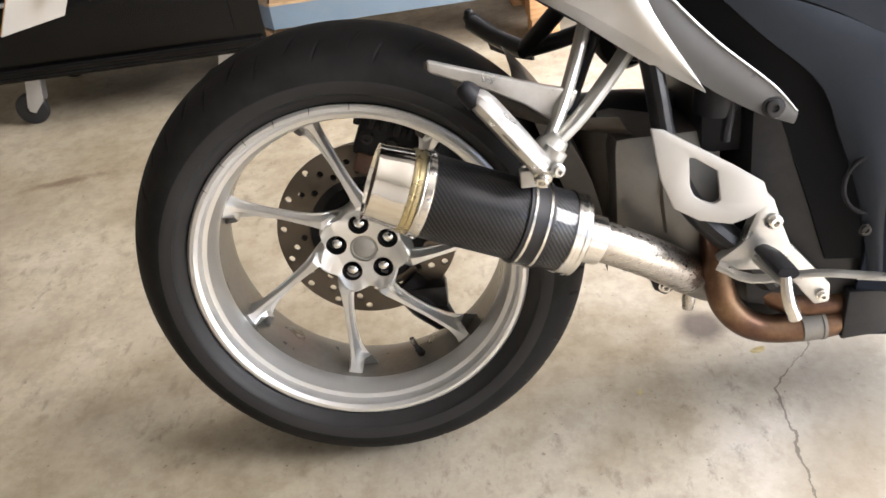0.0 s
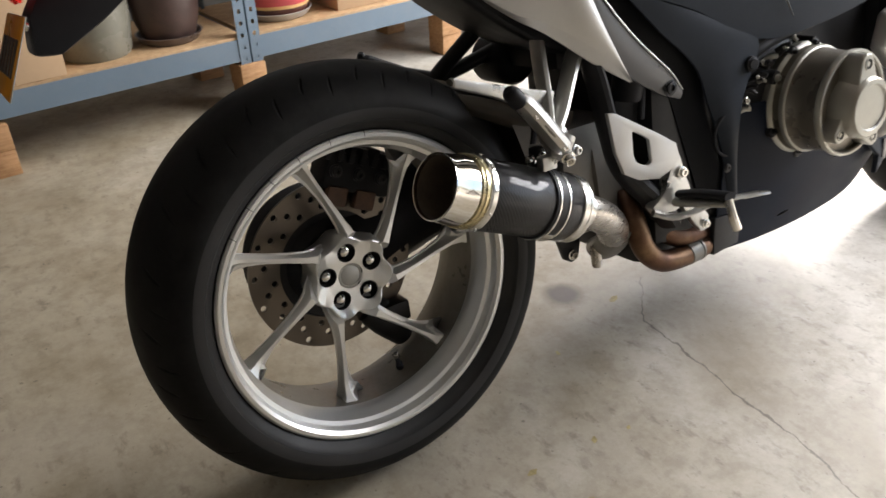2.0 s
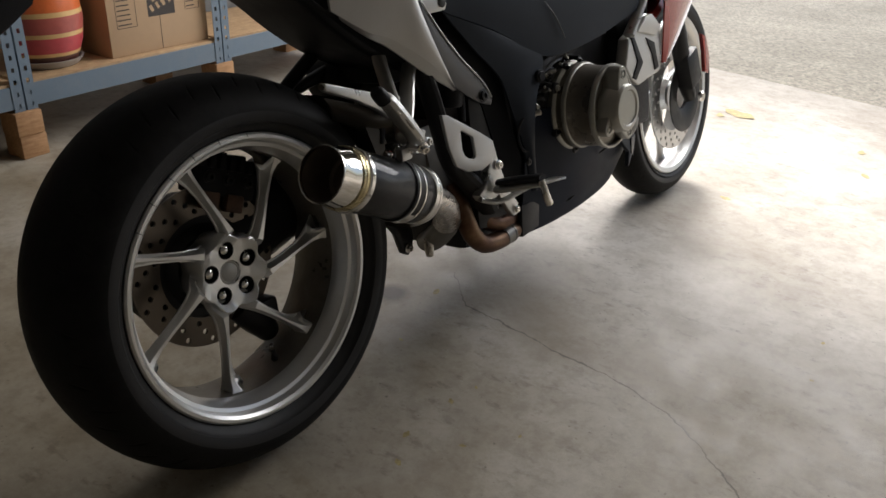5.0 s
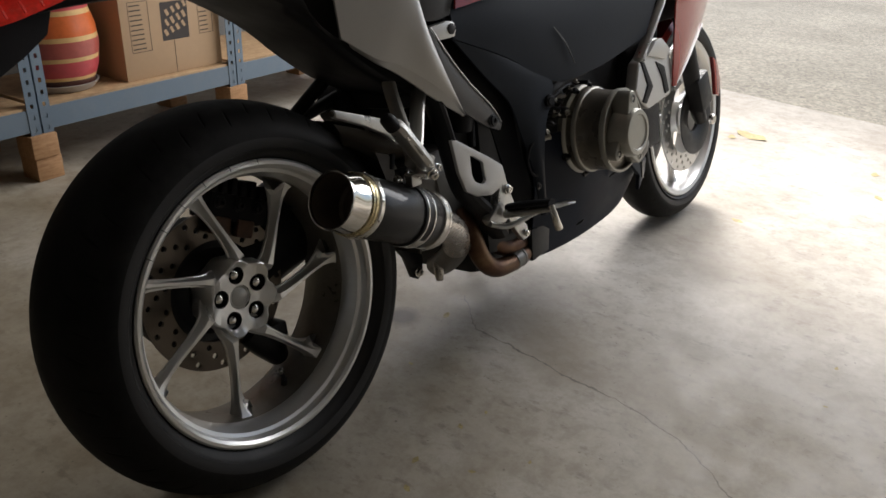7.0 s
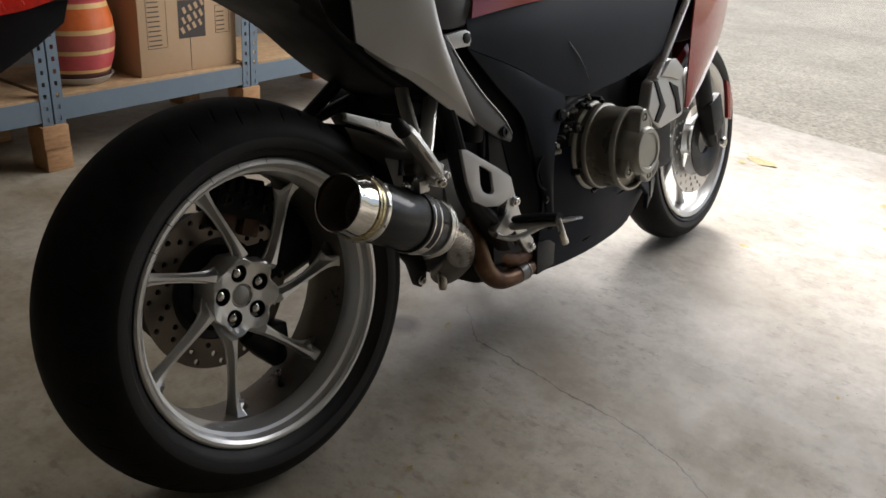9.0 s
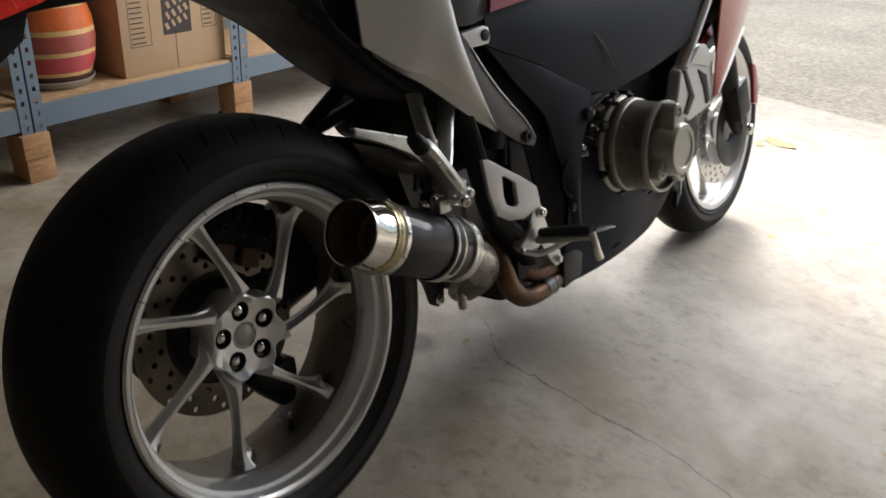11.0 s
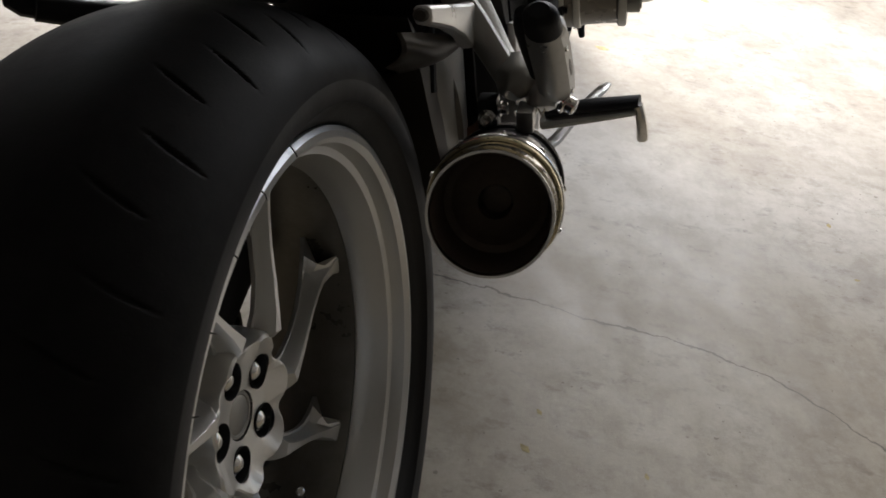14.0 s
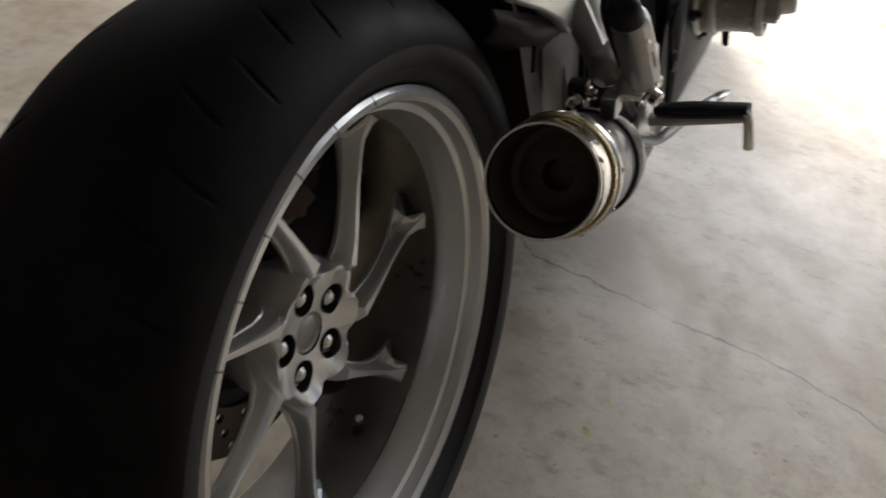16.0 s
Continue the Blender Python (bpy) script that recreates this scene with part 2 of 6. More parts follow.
    line = math_node("ADD", line, math_node("MULTIPLY_ADD", jag.outputs["Fac"], 0.03, -0.015))
    off = math_node("SUBTRACT", sep.outputs["X"], line)
    off = math_node("SUBTRACT", off, math_node("MULTIPLY_ADD", wob.outputs["Fac"], 0.04, -0.02))
    dist = math_node("ABSOLUTE", off, 0)
    width = math_node("MULTIPLY_ADD", wid.outputs["Fac"], 0.0080, -0.0023)
    mask = math_node("LESS_THAN", dist, width)
    lim = math_node("MULTIPLY", math_node("LESS_THAN", sep.outputs["Y"], 0.12), math_node("GREATER_THAN", sep.outputs["Y"], -1.3))
    mask = math_node("MULTIPLY", mask, lim)
    col = mix(nt, "MIX", math_node("MULTIPLY", mask, 0.62), col, (0.05, 0.042, 0.033))
    # a dark round oil spot under the bike
    sx = math_node("MULTIPLY", math_node("SUBTRACT", sep.outputs["X"], 0.538), 1.0)
    sy = math_node("MULTIPLY", math_node("SUBTRACT", sep.outputs["Y"], 0.167), 1.0)
    sd = math_node("SQRT", math_node("ADD", math_node("MULTIPLY", sx, sx), math_node("MULTIPLY", sy, sy)), 0)
    sd = math_node("ADD", sd, math_node("MULTIPLY_ADD", wob.outputs["Fac"], 0.05, -0.025))
    spot = ramp(nt, sd, [(0.026, (0.85, 0.85, 0.85)), (0.052, (0, 0, 0))]).outputs["Color"]
    col = mix(nt, "MIX", spot, col, (0.075, 0.055, 0.045))
    # a brown smear dragged over the slab near the cabinet
    mx = math_node("SUBTRACT", sep.outputs["X"], -0.93)
    my = math_node("SUBTRACT", math_node("SUBTRACT", sep.outputs["Y"], 0.995), math_node("MULTIPLY", mx, 0.25))
    md = math_node("SQRT", math_node("ADD", math_node("MULTIPLY", math_node("MULTIPLY", mx, mx), 0.05), math_node("MULTIPLY", my, my)), 0)
    md = math_node("ADD", md, math_node("MULTIPLY_ADD", smg.outputs["Fac"], 0.04, -0.02))
    smear = ramp(nt, md, [(0.010, (0.75, 0.75, 0.75)), (0.028, (0, 0, 0))]).outputs["Color"]
    col = mix(nt, "MIX", smear, col, (0.14, 0.085, 0.05))
    link(nt, col, b.inputs["Base Color"])
    rr = ramp(nt, mid.outputs["Fac"], [(0.35, (0.42, 0.42, 0.42)), (0.65, (0.72, 0.72, 0.72))])
    link(nt, rr.outputs["Color"], b.inputs["Roughness"])
    h = math_node("SUBTRACT", math_node("ADD", fine.outputs["Fac"], math_node("MULTIPLY", mid.outputs["Fac"], 1.5)), math_node("MULTIPLY", mask, 2.0))
    bump(nt, b, h, 0.35, 0.0015)
    return m


def driveway_mat():
    m, nt, b = node_mat("driveway_asphalt")
    a = noise_node(nt, 1.1, 6)
    v = nt.nodes.new("ShaderNodeTexVoronoi")
    tc = nt.nodes.new("ShaderNodeTexCoord")
    link(nt, tc.outputs["Object"], v.inputs["Vector"])
    v.inputs["Scale"].default_value = 70
    c1 = ramp(nt, a.outputs["Fac"], [(0.35, (0.215, 0.200, 0.155)), (0.65, (0.32, 0.295, 0.235))]).outputs["Color"]
    c2 = ramp(nt, v.outputs["Color"], [(0.1, (0.55, 0.55, 0.55)), (0.9, (1.35, 1.35, 1.3))]).outputs["Color"]
    link(nt, mix(nt, "MULTIPLY", 0.8, c1, c2), b.inputs["Base Color"])
    b.inputs["Roughness"].default_value = 0.75
    bump(nt, b, v.outputs["Distance"], 0.6, 0.004)
    return m


def carbon_mat():
    """Twill weave in strips round the sleeve, under a clear coat."""
    m, nt, b = node_mat("carbon_fibre")
    uv = nt.nodes.new("ShaderNodeTexCoord")
    sep = nt.nodes.new("ShaderNodeSeparateXYZ")
    link(nt, uv.outputs["UV"], sep.inputs["Vector"])

    def mth(op, a, c):
        n = nt.nodes.new("ShaderNodeMath")
        n.operation = op
        for s, q in zip(n.inputs, (a, c)):
            if isinstance(q, (int, float)):
                s.default_value = q
            else:
                link(nt, q, s)
        return n.outputs[0]
    u = mth("MULTIPLY", sep.outputs["X"], 204)
    v = mth("MULTIPLY", sep.outputs["Y"], 140)
    fu, fv = mth("FLOOR", u, 0), mth("FLOOR", v, 0)
    k = mth("FLOORED_MODULO", mth("ADD", fu, fv), 4)
    over = mth("LESS_THAN", k, 1.5)
    su = mth("PINGPONG", u, 0.5)
    sv = mth("PINGPONG", v, 0.5)
    h = mth("ADD", mth("MULTIPLY", over, su), mth("MULTIPLY", mth("SUBTRACT", 1, over), sv))
    c = ramp(nt, over, [(0.0, (0.002, 0.002, 0.0024)), (1.0, (0.021, 0.021, 0.0225))]).outputs["Color"]
    link(nt, c, b.inputs["Base Color"])
    b.inputs["Roughness"].default_value = 0.3
    b.inputs["Metallic"].default_value = 0.0
    b.inputs["Coat Weight"].default_value = 0.42
    b.inputs["Coat Roughness"].default_value = 0.08
    b.inputs["Specular IOR Level"].default_value = 0.15
    bump(nt, b, h, 0.5, 0.001)
    return m


def brushed_mat(name, colour, rough, stretch=(4, 60, 60)):
    m, nt, b = node_mat(name)
    n = noise_node(nt, 9, 5, 0.6, stretch=stretch)
    s = noise_node(nt, 30, 4, 0.6)
    c = ramp(nt, s.outputs["Fac"], [(0.3, tuple(q * 0.94 for q in colour)), (0.7, colour)]).outputs["Color"]
    link(nt, c, b.inputs["Base Color"])
    r = ramp(nt, n.outputs["Fac"], [(0.3, (rough * 0.85,) * 3), (0.7, (rough * 1.2,) * 3)]).outputs["Color"]
    link(nt, r, b.inputs["Roughness"])
    b.inputs["Metallic"].default_value = 1.0
    bump(nt, b, n.outputs["Fac"], 0.02, 0.0005)
    return m


def heat_pipe_mat():
    """Copper-brown heat colours on steel tube."""
    m, nt, b = node_mat("heat_stained_steel")
    n = noise_node(nt, 7, 6, 0.6)
    f = noise_node(nt, 60, 5, 0.7)
    c = ramp(nt, n.outputs["Fac"], [(0.3, (0.075, 0.040, 0.030)), (0.5, (0.125, 0.068, 0.044)), (0.68, (0.24, 0.155, 0.090))]).outputs["Color"]
    c = mix(nt, "MULTIPLY", 0.6, c, ramp(nt, f.outputs["Fac"], [(0.35, (0.6, 0.58, 0.55)), (0.6, (1, 1, 1))]).outputs["Color"])
    link(nt, c, b.inputs["Base Color"])
    b.inputs["Metallic"].default_value = 0.9
    b.inputs["Roughness"].default_value = 0.42
    bump(nt, b, f.outputs["Fac"], 0.1, 0.001)
    return m


def rubber_mat():
    m, nt, b = node_mat("tyre_rubber")
    n = noise_node(nt, 14, 6, 0.65)
    f = noise_node(nt, 220, 4)
    c = ramp(nt, n.outputs["Fac"], [(0.35, (0.0140, 0.0137, 0.0140)), (0.7, (0.024, 0.023, 0.0225))]).outputs["Color"]
    link(nt, c, b.inputs["Base Color"])
    r = ramp(nt, n.outputs["Fac"], [(0.3, (0.44,) * 3), (0.7, (0.66,) * 3)]).outputs["Color"]
    link(nt, r, b.inputs["Roughness"])
    b.inputs["Specular IOR Level"].default_value = 0.32
    bump(nt, b, f.outputs["Fac"], 0.2, 0.001)
    return m


def wood_mat(name, a, c, scale=7.0, stretch=(1.2, 14, 14), rough=0.7):
    m, nt, b = node_mat(name)
    n = noise_node(nt, scale, 6, 0.6, stretch=stretch)
    k = noise_node(nt, 60, 4, 0.6)
    col = ramp(nt, n.outputs["Fac"], [(0.3, a), (0.7, c)]).outputs["Color"]
    col = mix(nt, "MULTIPLY", 0.5, col, ramp(nt, k.outputs["Fac"], [(0.3, (0.7, 0.66, 0.6)), (0.6, (1, 1, 1))]).outputs["Color"])
    link(nt, col, b.inputs["Base Color"])
    b.inputs["Roughness"].default_value = rough
    bump(nt, b, n.outputs["Fac"], 0.2, 0.002)
    return m


TREAD = surface("worn_tread_rubber", (0.0160, 0.0155, 0.0150), 0.60, vary=0.3, blotch=26, rough_vary=0.10, relief=0.12, relief_scale=500, dust=0.03, dust_colour=(0.05, 0.045, 0.04), spec=0.08)
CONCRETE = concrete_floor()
DRIVEWAY = driveway_mat()
WALL_PAINT = surface("wall_paint", (0.27, 0.258, 0.238), 0.85, vary=0.06, blotch=2.0, relief=0.25, relief_scale=90)
# back wall and ceiling are unseen; their tones set the fill light
BACK_WALL = surface("unseen_back_wall_paint", (0.28, 0.266, 0.242), 0.85, vary=0.12, blotch=1.5, relief=0.25, relief_scale=90)
CEILING_PAINT = surface("ceiling_paint", (0.22, 0.214, 0.20), 0.9, vary=0.05, blotch=2.0)
RUBBER = rubber_mat()
WHEEL_SILVER = surface("wheel_silver_paint", (0.75, 0.75, 0.737), 0.37, metal=0.84, vary=0.03, grain=300, blotch=14, rough_vary=0.02, relief=0.0, relief_scale=500)
HUB_CAP = surface("hub_cap_grey", (0.36, 0.36, 0.345), 0.42, metal=0.6, vary=0.08, blotch=40, relief=0.1, dust=0.12)
# barrel is silver like the spokes; its shade is put into this darker grey
BARREL = surface("shaded_rim_barrel", (0.27, 0.255, 0.225), 0.36, metal=0.6, vary=0.2, blotch=18, relief=0.15, dust=0.12, dust_colour=(0.12, 0.09, 0.06), spec=0.35)
SILVER_PANEL = surface("silver_body_paint", (0.53, 0.525, 0.51), 0.46, metal=0.72, vary=0.04, blotch=4, rough_vary=0.05, relief=0.05, coat=0.1)
HANGER_ALU = surface("dull_cast_hanger", (0.40, 0.395, 0.365), 0.42, metal=0.7, vary=0.08, blotch=24, relief=0.2, relief_scale=500, dust=0.15)
CAST_ALU = surface("cast_aluminium", (0.55, 0.545, 0.525), 0.36, metal=0.85, vary=0.08, blotch=30, relief=0.25, relief_scale=600, dust=0.15)
COVER_BRONZE = surface("dark_bronze_cover", (0.165, 0.146, 0.118), 0.32, metal=0.6, vary=0.1, blotch=14, relief=0.1, dust=0.08)
ENGINE_ALU = surface("engine_cover_paint", (0.37, 0.36, 0.32), 0.36, metal=0.6, vary=0.08, blotch=16, relief=0.2, relief_scale=500, dust=0.2)
DULL_ALU = surface("dull_swingarm_grey", (0.19, 0.182, 0.165), 0.48, metal=0.5, vary=0.1, blotch=12, dust=0.2)
GRAPHITE = surface("graphite_fairing_plastic", (0.0255, 0.0305, 0.0395), 0.48, vary=0.12, blotch=6, rough_vary=0.08, relief=0.12, relief_scale=800, dust=0.0, spec=0.1)
GREY_TRIM = surface("grey_trim_plastic", (0.105, 0.107, 0.112), 0.36, metal=0.1, vary=0.08, blotch=8, relief=0.1)
BLACK_PLASTIC = surface("black_plastic", (0.0150, 0.0150, 0.0168), 0.52, vary=0.15, blotch=8, relief=0.2, relief_scale=700, dust=0.0, spec=0.14)
BLACK_METAL = surface("black_painted_metal", (0.017, 0.017, 0.0185), 0.40, vary=0.2, blotch=20, relief=0.15, dust=0.02, spec=0.25)
HUGGER = surface("satin_hugger_plastic", (0.058, 0.050, 0.040), 0.38, vary=0.15, blotch=9, relief=0.15, relief_scale=500, dust=0.02, spec=0.2)
# lit look of the guard put into a lighter brown than the hugger
GUARD_BROWN = surface("dusty_lit_guard_plastic", (0.115, 0.10, 0.080), 0.5, vary=0.15, blotch=8, relief=0.15, dust=0.1, spec=0.3)
COWL_NAVY = surface("navy_black_cowl_plastic", (0.0100, 0.0138, 0.0245), 0.48, vary=0.15, blotch=6, relief=0.12, relief_scale=700, dust=0.0, spec=0.08)
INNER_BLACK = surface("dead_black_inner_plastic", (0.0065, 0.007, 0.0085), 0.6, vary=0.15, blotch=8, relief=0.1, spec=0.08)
SEAT_VINYL = surface("black_seat_vinyl", (0.014, 0.014, 0.015), 0.6, vary=0.15, blotch=10, relief=0.4, relief_scale=500)
RED_PAINT = surface("dark_red_paint", (0.33, 0.035, 0.028), 0.22, metal=0.2, vary=0.04, blotch=4, rough_vary=0.04, relief=0.03, coat=0.8)
RED_LENS = surface("red_lamp_lens", (0.72, 0.02, 0.014), 0.10, vary=0.45, blotch=30, coat=0.8, relief=0.0)
RED_LENS.node_tree.nodes["Principled BSDF"].inputs["Emission Color"].default_value = (1.0, 0.03, 0.015, 1)
RED_LENS.node_tree.nodes["Principled BSDF"].inputs["Emission Strength"].default_value = 0.12
PLATE_AMBER = surface("amber_plate_face", (0.80, 0.34, 0.02), 0.35, vary=0.15, relief=0.0)
POLISHED = brushed_mat("polished_steel", (0.80, 0.77, 0.72), 0.10, (6, 6, 6))
CLAMP_STEEL = brushed_mat("clamp_steel", (0.74, 0.72, 0.68), 0.2, (40, 6, 40))
PIPE_STEEL = brushed_mat("stainless_pipe", (0.46, 0.43, 0.39), 0.28, (8, 30, 30))
TIP_LINING = surface("heat_browned_steel", (0.150, 0.118, 0.090), 0.45, metal=0.3, vary=0.2, blotch=30, relief=0.05)
RUST_PAD = surface("rusty_pad_backing", (0.11, 0.058, 0.036), 0.65, vary=0.25, blotch=60)
HEAT = heat_pipe_mat()
CARBON = carbon_mat()
CHROME_NUT = brushed_mat("wheel_nut_chrome", (0.78, 0.77, 0.75), 0.16, (10, 10, 10))
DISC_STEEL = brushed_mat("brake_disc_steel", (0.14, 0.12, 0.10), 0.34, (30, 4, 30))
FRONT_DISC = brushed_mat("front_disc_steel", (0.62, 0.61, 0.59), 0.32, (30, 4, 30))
BRASS = brushed_mat("straw_tinted_steel", (0.62, 0.53, 0.32), 0.28, (10, 10, 10))
SHELF_BLUE = surface("blue_grey_shelf_enamel", (0.135, 0.185, 0.235), 0.45, metal=0.0, vary=0.06, blotch=5, relief=0.06, dust=0.12)
CHIPBOARD = wood_mat("chipboard_shelf", (0.40, 0.25, 0.13), (0.55, 0.37, 0.20), 22, (1, 1.5, 8))
PALLET_WOOD = wood_mat("raw_pallet_wood", (0.36, 0.185, 0.080), (0.52, 0.30, 0.145), 9)
CARDBOARD = surface("cardboard", (0.47, 0.32, 0.19), 0.8, vary=0.06, grain=60, blotch=3, relief=0.2, relief_scale=200)
CARD_INK = surface("cardboard_ink", (0.055, 0.045, 0.04), 0.8, vary=0.1)
LEAF_DRY = surface("dry_leaf", (0.42, 0.34, 0.155), 0.7, vary=0.3, blotch=60)

# ---------------------------------------------------------------- garage shell
X_BACK, X_DOOR, Y_LEFT, Y_RIGHT, H = -4.6, 2.65, 2.45, -3.4, 2.6
SLAB_END = 3.25

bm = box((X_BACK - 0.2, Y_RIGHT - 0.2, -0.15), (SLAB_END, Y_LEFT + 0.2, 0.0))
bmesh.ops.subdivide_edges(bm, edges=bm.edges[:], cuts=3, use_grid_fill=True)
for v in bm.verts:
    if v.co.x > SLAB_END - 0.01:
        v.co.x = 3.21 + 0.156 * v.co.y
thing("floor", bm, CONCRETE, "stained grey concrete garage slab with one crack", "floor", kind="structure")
bm = bmesh.new()
bmesh.ops.create_grid(bm, x_segments=8, y_segments=8, size=400)
bm.transform(Matrix.Translation((400 + SLAB_END - 60, 0, -0.16)))
thing("ground", bm, DRIVEWAY, "wide open ground past the garage", "ground", kind="structure")
bm = box((SLAB_END + 0.004, -6, -0.14), (14, 6, -0.012))
for v in bm.verts:
    if v.co.x < 5:
        v.co.x = 3.216 + 0.156 * v.co.y
thing("driveway", bm, DRIVEWAY, "speckled grey-olive driveway outside the slab", "driveway", kind="structure")
bm = box((X_BACK, Y_LEFT, 0), (X_DOOR, Y_LEFT + 0.15, H))
thing("wall_north", bm, WALL_PAINT, "plain tan garage side wall", "wall", kind="structure")
bm = box((X_BACK, Y_RIGHT - 0.15, 0), (X_DOOR, Y_RIGHT, H))
thing("wall_south", bm, WALL_PAINT, "plain tan garage side wall", "wall", kind="structure")
bm = box((X_BACK - 0.15, Y_RIGHT - 0.15, 0), (X_BACK, Y_LEFT + 0.15, H))
thing("wall_west", bm, BACK_WALL, "unseen tan garage back wall, toned for fill light", "wall", kind="structure")
bm = box((X_BACK - 0.15, Y_RIGHT - 0.15, H), (X_DOOR + 0.15, Y_LEFT + 0.15, H + 0.15))
thing("ceiling", bm, CEILING_PAINT, "plain tan garage ceiling", "ceiling", kind="structure")
bm = box((X_DOOR, Y_RIGHT - 0.15, 2.2), (X_DOOR + 0.15, Y_LEFT + 0.15, H))
box((X_DOOR, 2.3, 0), (X_DOOR + 0.15, Y_LEFT + 0.15, 2.2), bm=bm)
box((X_DOOR, Y_RIGHT - 0.15, 0), (X_DOOR + 0.15, Y_RIGHT + 0.15, 2.2), bm=bm)
thing("wall_east", bm, WALL_PAINT, "wall round the open garage doorway", "wall", kind="structure")

# ---------------------------------------------------------------- the motorcycle: x ahead, -y its right side
LEAN = -10.13
bike = tagged(new("motorcycle"), "silver, graphite and dark red sport touring motorcycle leaning on its stand", "motorcycle")
bike.matrix_world = pose(0, 0, 0, LEAN, 0, 0)
HUB = Vector((0, 0, 0.3183))


def tyre(c, r_out, half, drop, r_bead, bead_y, parent, label, pitch, rows=64, seg=480):
    """Round-crowned tyre with curved sipes pressed into the tread, sidewalls tucked behind the rim flange."""
    prof = []
    for k in range(rows + 1):
        a = radians(-86 + 172 * k / rows)
        prof.append((r_out - drop * (1 - math.cos(a)) / (1 - math.cos(radians(86))), half * math.sin(a) / math.sin(radians(86)), True))
    rs = r_out - drop
    side = [(rs - 0.008, half - 0.0004), (rs - 0.016, half - 0.003), (rs - 0.0165, half - 0.0055), (r_bead + 0.010, bead_y + 0.008), (r_bead + 0.0035, bead_y + 0.0035), (r_bead + 0.001, bead_y - 0.001), (r_bead - 0.004, bead_y - 0.004),
            (r_bead - 0.006, bead_y - 0.012)]
    prof = [(r, -y, False) for r, y in reversed(side)] + prof + [(r, y, False) for r, y in side]
    vs, fs = [], []
    n = len(prof)
    for k in range(seg):
        t = 2 * math.pi * k / seg
        for r, y, tread in prof:
            if tread:
                s = abs(y) / half
                for shift, lo, hi in ((0.0, 0.38, 0.80), (0.5, 0.54, 0.93)):
                    if lo < s < hi:
                        ph = (t + (0.5 if y > 0 else 0.0) * pitch + shift * pitch - 0.30 * s + 0.12 * s * s) % pitch
                        d = min(ph, pitch - ph) * r_out
                        wd = 0.0020 * min(1, (s - lo) * 6, (hi - s) * 9)
                        if d < wd:
                            r -= 0.0024 * (1 - (d / max(wd, 1e-6)) ** 2) * min(1, wd / 0.002)
            vs.append((c[0] + r * math.cos(t), c[1] + y, c[2] + r * math.sin(t)))
    for k in range(seg):
        for j in range(n - 1):
            a, b = k * n + j, ((k + 1) % seg) * n + j
            fs.append((a, b, b + 1, a + 1))
    me = bpy.data.meshes.new("tyre")
    me.from_pydata(vs, [], fs)
    me.materials.append(RUBBER)
    me.materials.append(TREAD)
    tread_face = [1 if prof[j][2] and prof[j + 1][2] else 0 for j in range(n - 1)]
    me.polygons.foreach_set("material_index", tread_face * seg)
    me.polygons.foreach_set("use_smooth", [True] * len(me.polygons))
    me.set_sharp_from_angle(angle=radians(40))
    ob = new("tyre", me)
    ob.parent = parent
    ob["label"] = label
    return ob


